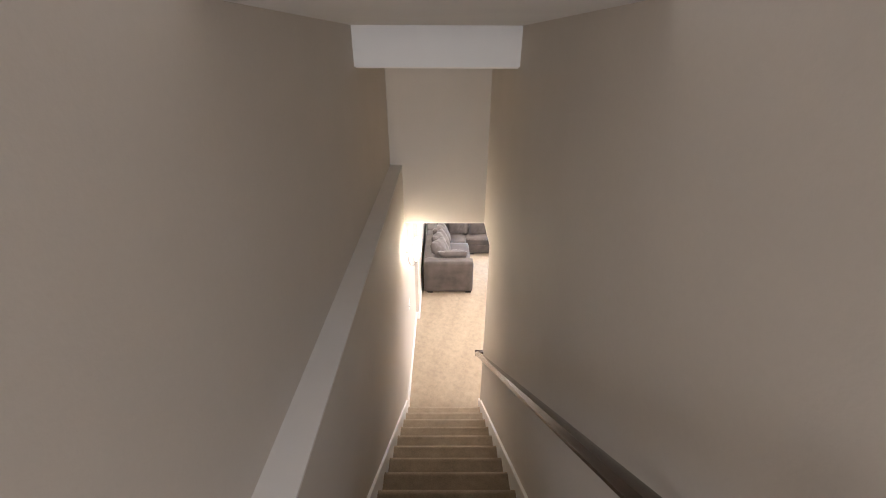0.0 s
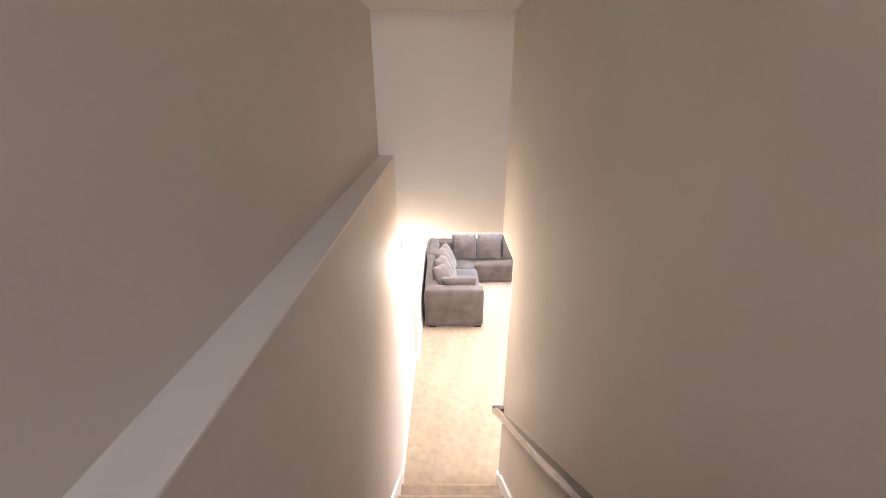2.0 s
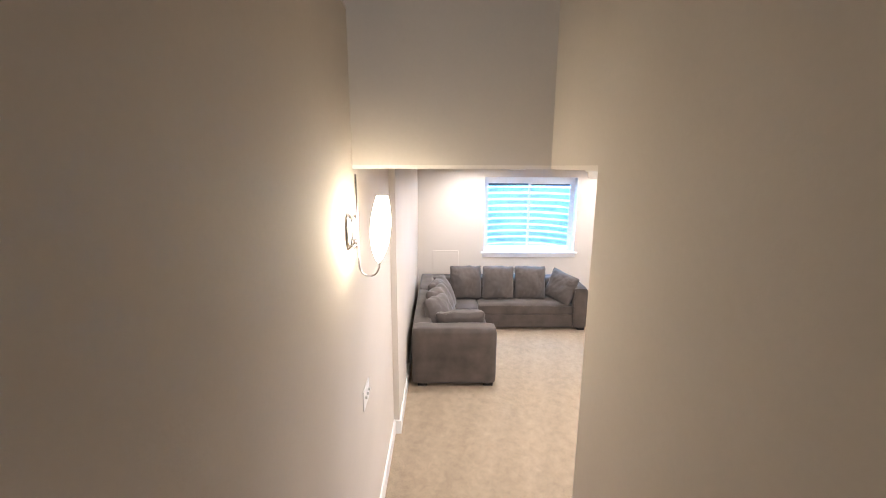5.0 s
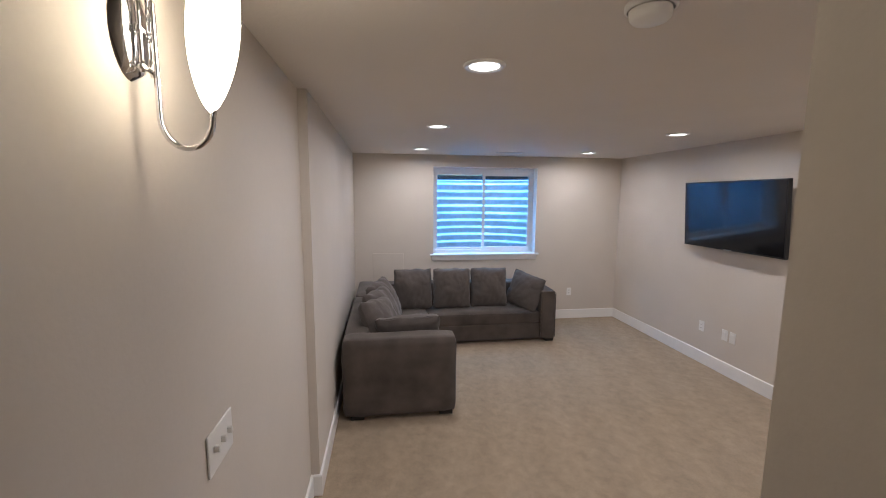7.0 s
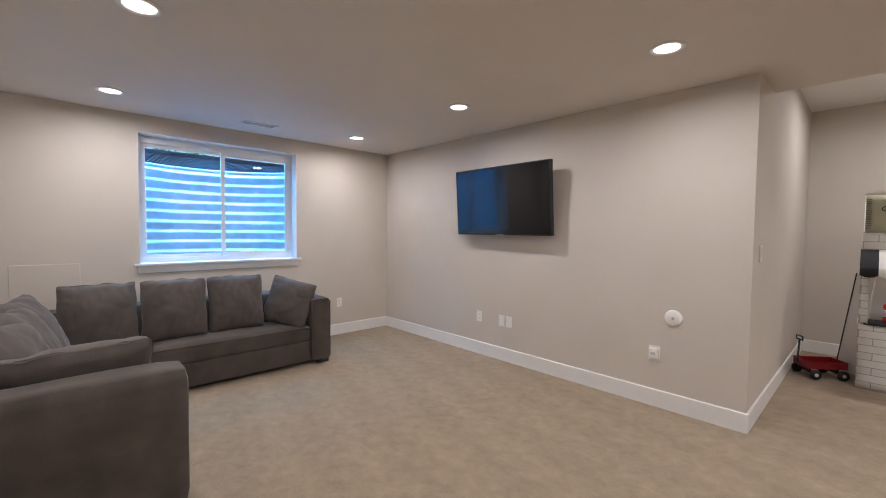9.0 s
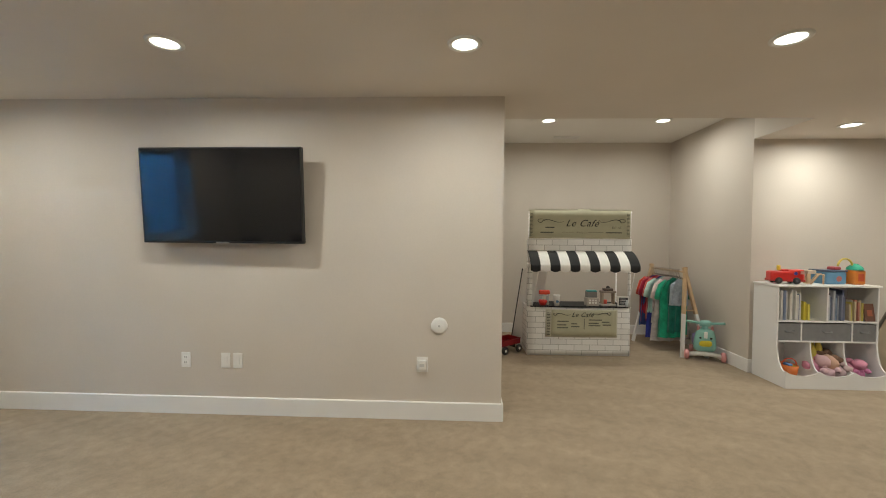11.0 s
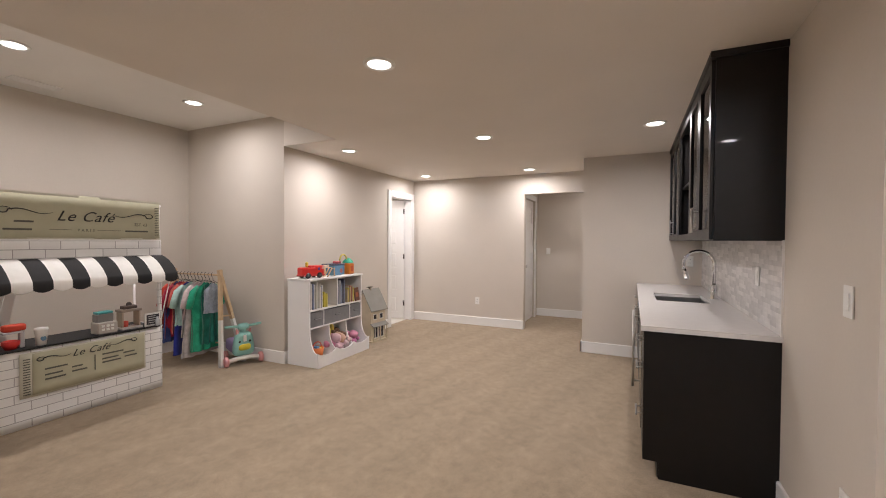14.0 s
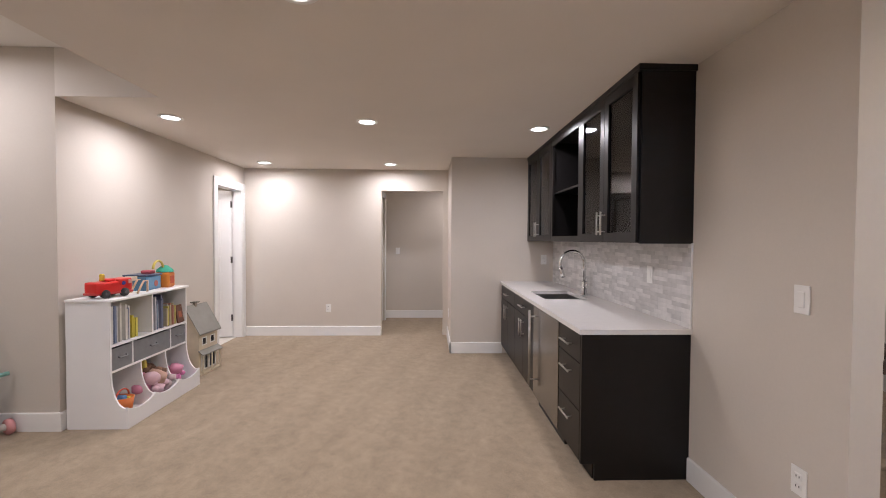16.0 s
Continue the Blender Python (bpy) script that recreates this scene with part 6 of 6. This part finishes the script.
fc = thing("faucet", pose(2.042, 1.905, CT) @ Matrix.Scale(1.1, 4), "tall chrome gooseneck faucet with a pull-down spray", "faucet")
part("base", lathe(B(), [(0.0, 0.0), (0.030, 0.0), (0.030, 0.006), (0.024, 0.012), (0.022, 0.10), (0.016, 0.115)], None, 20), M_CHROME, fc, "", True)
_pts = [(0, 0, 0.09), (0, 0, 0.27)]
for _i in range(1, 15):
    _a = math.pi * 1.12 * _i / 14
    _pts.append((0.105 - 0.105 * math.cos(_a), 0, 0.27 + 0.105 * math.sin(_a)))
part("neck", tube(B(), _pts, 0.0125, 12), M_CHROME, fc, "chrome gooseneck", True)
_e, _e0 = Vector(_pts[-1]), Vector(_pts[-2])
_dd = (_e - _e0).normalized()
part("spray_head", tube(B(), [_e, _e + _dd * 0.02, _e + _dd * 0.075, _e + _dd * 0.085], 0.017, 14, [0.8, 1.0, 1.1, 0.9]), M_CHROME, fc, "", True)
part("lever", tube(B(), [(0.0, 0.02, 0.06), (0.0, 0.05, 0.07), (0.005, 0.075, 0.12)], 0.007), M_CHROME, fc, "", True)

# marble backsplash
bs = thing("backsplash", pose(0, 0, 0), "grey and white marble strip mosaic backsplash", "backsplash", kind="structure")
part("backing", box(B(), CX, Y0, CT, CX + 0.004, Y1, 1.395), material("pale_grout", (0.60, 0.58, 0.565), 0.6, var=0.04), bs, "pale grout")


def marble(name, base):
    m = material(name, base, 0.30, var=0.20, scale=11, island=0.0, each=0.13)
    return m


M_MARBLE = marble("marble_strip", (0.60, 0.58, 0.565))
M_MARBLE_REST = material("marble_rest", (0.60, 0.58, 0.565), 0.30, var=0.16, scale=11, island=0.13)
_rows = 18
_rh = (1.395 - CT - 0.001) / _rows
_rnd = random.Random(21)
_near, _rest = [], B()
_shared = {}
for _r in range(_rows):
    _y = Y0 + 0.001
    while _y < Y1 - 0.012:
        _l = min(_rnd.choice((0.10, 0.15, 0.20)), Y1 - _y - 0.001)
        if _y > 1.78 and len(_near) < 290:
            _near.append((_y, _l, CT + 0.001 + _r * _rh))
        else:
            box(_rest, CX + 0.004, _y, CT + 0.001 + _r * _rh, CX + 0.0070, _y + _l - 0.0008, CT + 0.001 + (_r + 1) * _rh - 0.0008)
        _y += _l
part("mosaic_rest", _rest, M_MARBLE_REST, bs)["kind"] = "stuff"
part("edge_trim", box(B(), CX, Y1, CT, CX + 0.010, Y1 + 0.006, 1.395), M_TRIM, bs)
plate("wall_outlet", pose(CX + 0.009, 2.935, 1.175, 0, 0, WEST), 0.072, 0.118, "pale outlet set in the marble backsplash", "outlet", "rocker")
plate("wall_outlet", pose(2.09, YJ + 0.001, 1.165, 0, 0, SOUTH), 0.072, 0.118, "white outlet at the end of the wet bar", "outlet", "outlet")

# upper cabinets
UZ0, UZ1 = 1.395, 2.385


def upper_unit(y0, y1, kind_of, label):
    t = thing("wall_cabinet", pose(0, 0, 0), label, "cabinet", "wet bar wall cabinets")
    bm = B()
    xf = UF - 0.02
    box(bm, CX, y0, UZ0, xf, y0 + 0.018, UZ1)
    box(bm, CX, y1 - 0.018, UZ0, xf, y1, UZ1)
    box(bm, CX, y0 + 0.018, UZ0, xf, y1 - 0.018, UZ0 + 0.018)
    box(bm, CX, y0 + 0.018, UZ1 - 0.018, xf, y1 - 0.018, UZ1)
    box(bm, CX, y0 + 0.018, UZ0 + 0.018, CX + 0.008, y1 - 0.018, UZ1 - 0.018)
    part("carcass", bm, M_CAB, t)
    for z in ((1.86,) if kind_of == "open" else (1.74, 2.06)):
        part("shelf", box(B(), CX + 0.008, y0 + 0.018, z, xf - 0.01, y1 - 0.018, z + 0.018), M_CAB, t)
    if kind_of == "open":
        bm = B()
        for q in ((y0, UZ0, y0 + 0.045, UZ1), (y1 - 0.045, UZ0, y1, UZ1), (y0 + 0.045, UZ0, y1 - 0.045, UZ0 + 0.05), (y0 + 0.045, UZ1 - 0.055, y1 - 0.045, UZ1)):
            box(bm, xf, q[0], q[1], UF, q[2], q[3])
        part("face_frame", bm, M_CAB, t)
    else:
        ym = (y0 + y1) / 2
        for a, b, hy in ((y0, ym, ym - 0.032), (ym, y1, ym + 0.032)):
            a, b = a + 0.002, b - 0.002
            bm = B()
            st = 0.062
            for q in ((a, UZ0 + 0.002, a + st, UZ1 - 0.002), (b - st, UZ0 + 0.002, b, UZ1 - 0.002), (a + st, UZ0 + 0.002, b - st, UZ0 + 0.002 + st), (a + st, UZ1 - 0.002 - st, b - st, UZ1 - 0.002)):
                box(bm, xf + 0.001, q[0], q[1], UF + 0.002, q[2], q[3])
            d = part("door", bm, M_CAB, t, "shaker door with a glass pane")
            g = part("pane", box(B(), xf + 0.008, a + st - 0.004, UZ0 + st, xf + 0.012, b - st + 0.004, UZ1 - st), M_CGLASS, d, "smoky glass pane")
            g.visible_shadow = False
            bar_handle(d, hy, UZ0 + 0.13, 0.16, UF + 0.001, True)
    return t


upper_unit(2.452, 3.354, "glass", "dark espresso wall cabinet with glass doors")
upper_unit(1.662, 2.452, "open", "dark espresso open wall shelf unit")
upper_unit(Y0 + 0.002, 1.662, "glass", "dark espresso wall cabinet with glass doors")
ue = thing("wall_cabinet_end_panel", pose(0, 0, 0), "dark espresso end panel of the wall cabinets", "cabinet panel")
part("panel", box(B(), CX, 3.355, UZ0 - 0.004, UF - 0.016, 3.373, UZ1), M_CAB, ue)
cr = thing("cabinet_crown", pose(0, 0, 0), "dark espresso crown moulding up to the ceiling", "moulding")
part("fascia", extrude_profile(B(), [(CX, UZ1), (UF + 0.006, UZ1), (UF + 0.012, UZ1 + 0.006), (UF + 0.012, H), (CX, H)], "y", Y0 + 0.002, 3.387), M_CAB, cr)

# bottles and glasses in the cabinets
bo = thing("bottle", pose(2.14, 2.30, 1.878), "dark glass bottle with a white label on the open shelf", "bottle")
part("glass", lathe(B(), [(0.0, 0.0), (0.036, 0.0), (0.038, 0.02), (0.038, 0.17), (0.030, 0.20), (0.014, 0.225), (0.013, 0.285), (0.0, 0.285)], None, 20), paint(0.02, 0.018, 0.015, 0.08), bo, "", True)
part("label", lathe(B(), [(0.0385, 0.05), (0.0390, 0.05), (0.0390, 0.15), (0.0385, 0.15)], None, 20), M_CLOTH_W, bo, "white label", True)
part("cap", lathe(B(), [(0.014, 0.285), (0.014, 0.305), (0.0, 0.306)], None, 14), paint(0.3, 0.3, 0.3, 0.3), bo)
_gm = glass_material("clear_glass", (0.9, 0.9, 0.9))
_gl0 = None
for _y, _z in ((2.60, 1.758), (2.72, 1.758), (3.00, 1.758), (3.12, 1.758), (3.22, 1.758), (3.02, 1.413), (3.16, 1.413), (2.63, 1.413)):
    if _gl0 is None:
        _gl0 = thing("wine_glass", pose(2.12, _y, _z), "clear stemmed wine glass in the cabinet", "glass", "wine glasses")
        part("bowl", lathe(B(), [(0.0, 0.0), (0.034, 0.001), (0.034, 0.004), (0.004, 0.008), (0.004, 0.09), (0.022, 0.11), (0.036, 0.14), (0.034, 0.19), (0.032, 0.19), (0.034, 0.14), (0.0, 0.105)], None, 18), _gm, _gl0, "", True)
    else:
        copy_thing(_gl0, pose(2.12, _y, _z))

# ---- doors ----
M_DOOR = material("white_door_paint", (0.80, 0.785, 0.76), 0.35, var=0.015, bump=0.05, bump_scale=60)


def casing(name, y0, y1, zt, x, out, label):
    """Flat casing round an opening in a wall facing -x (out = -1) or +x."""
    t = thing(name, pose(0, 0, 0), label, "door frame", kind="structure")
    cw, th = 0.085, 0.018
    xa, xb = sorted((x, x + out * th))
    for q in ((y0 - cw, 0, y0, zt + cw), (y1, 0, y1 + cw, zt + cw), (y0, zt, y1, zt + cw)):
        part("casing_board", box(B(), xa, q[0], q[1], xb, q[2], q[3], 0.003), M_TRIM, t)
    return t


_cs = casing("door_frame_1", DY0, DY1, DZ, XP, -1, "white painted door casing")
for _q in ((DY0 - 0.002, DY0 + 0.018, 0, DZ), (DY1 - 0.018, DY1 + 0.002, 0, DZ), (DY0, DY1, DZ - 0.018, DZ + 0.002)):
    part("jamb", box(B(), XP - 0.01, _q[0], _q[2], XP + 0.13, _q[1], _q[3]), M_TRIM, _cs, "white door jamb")


def panel_door(name, m, w, h, panels, label):
    """Leaf: local x from the hinge, y thickness, z up."""
    t = thing(name, m, label, "door", kind="structure")
    bm = B()
    st = 0.11
    ys = (-0.018, 0.018)
    zs = [0.012]
    hh = (h - 0.012 - st * (panels + 1)) / panels
    box(bm, 0, ys[0], 0.012, st, ys[1], h)
    box(bm, w - st, ys[0], 0.012, w, ys[1], h)
    z = 0.012
    for i in range(panels + 1):
        box(bm, st, ys[0], z, w - st, ys[1], z + st)
        z += st + hh
    part("leaf_frame", bm, M_DOOR, t)
    z = 0.012 + st
    for i in range(panels):
        bm = B()
        box(bm, st, -0.008, z, w - st, 0.008, z + hh)
        box(bm, st + 0.03, -0.014, z + 0.03, w - st - 0.03, 0.014, z + hh - 0.03, 0.005)
        part("panel", bm, M_DOOR, t)
        z += st + hh
    return t


_d1 = panel_door("door_1", pose(XP + 0.125, DY0 + 0.030, 0.006, 0, 0, 22), 0.66, 2.07, 5, "white five-panel door standing open")
for _z in (0.28, 1.10, 1.88):
    part("hinge", tube(B(), [(-0.004, 0.022, _z - 0.045), (-0.004, 0.022, _z + 0.045)], 0.008), M_HINGE, _d1, "dark bronze hinge", True)
    part("hinge_leaf", box(B(), 0.0, 0.0185, _z - 0.045, 0.014, 0.0205, _z + 0.045), M_HINGE, _d1)
part("knob", lathe(B(), [(0.012, 0.0), (0.012, 0.03), (0.026, 0.04), (0.026, 0.055), (0.0, 0.062)], pose(0.60, 0.018, 0.96, -90, 0, 0), 18), M_STEEL, _d1, "steel knob", True)
_c2 = casing("door_frame_2", HY0 + 0.02, HY1 - 0.02, 2.10, HX, -1, "white painted hallway door casing")
_d2 = panel_door("door_2", pose(HX + 0.04, HY0 + 0.025, 0.006, 0, 0, 90), 0.77, 2.08, 5, "white closed hallway door")
part("knob", lathe(B(), [(0.012, 0.0), (0.012, 0.03), (0.026, 0.04), (0.026, 0.055), (0.0, 0.062)], pose(0.69, 0.018, 0.96, -90, 0, 0), 18), M_STEEL, _d2, "steel knob", True)

# marble strips of the backsplash, one by one
for _y, _l, _z in _near:
    _k = round(_l, 3)
    if _k not in _shared:
        _shared[_k] = mesh_of("marble_strip", box(B(), 0, 0, 0, 0.0030, _k - 0.0008, _rh - 0.0008), M_MARBLE)
    _o = new("marble_strip", _shared[_k])
    _o.location = (CX + 0.004, _y, _z)
    _o.parent = bs
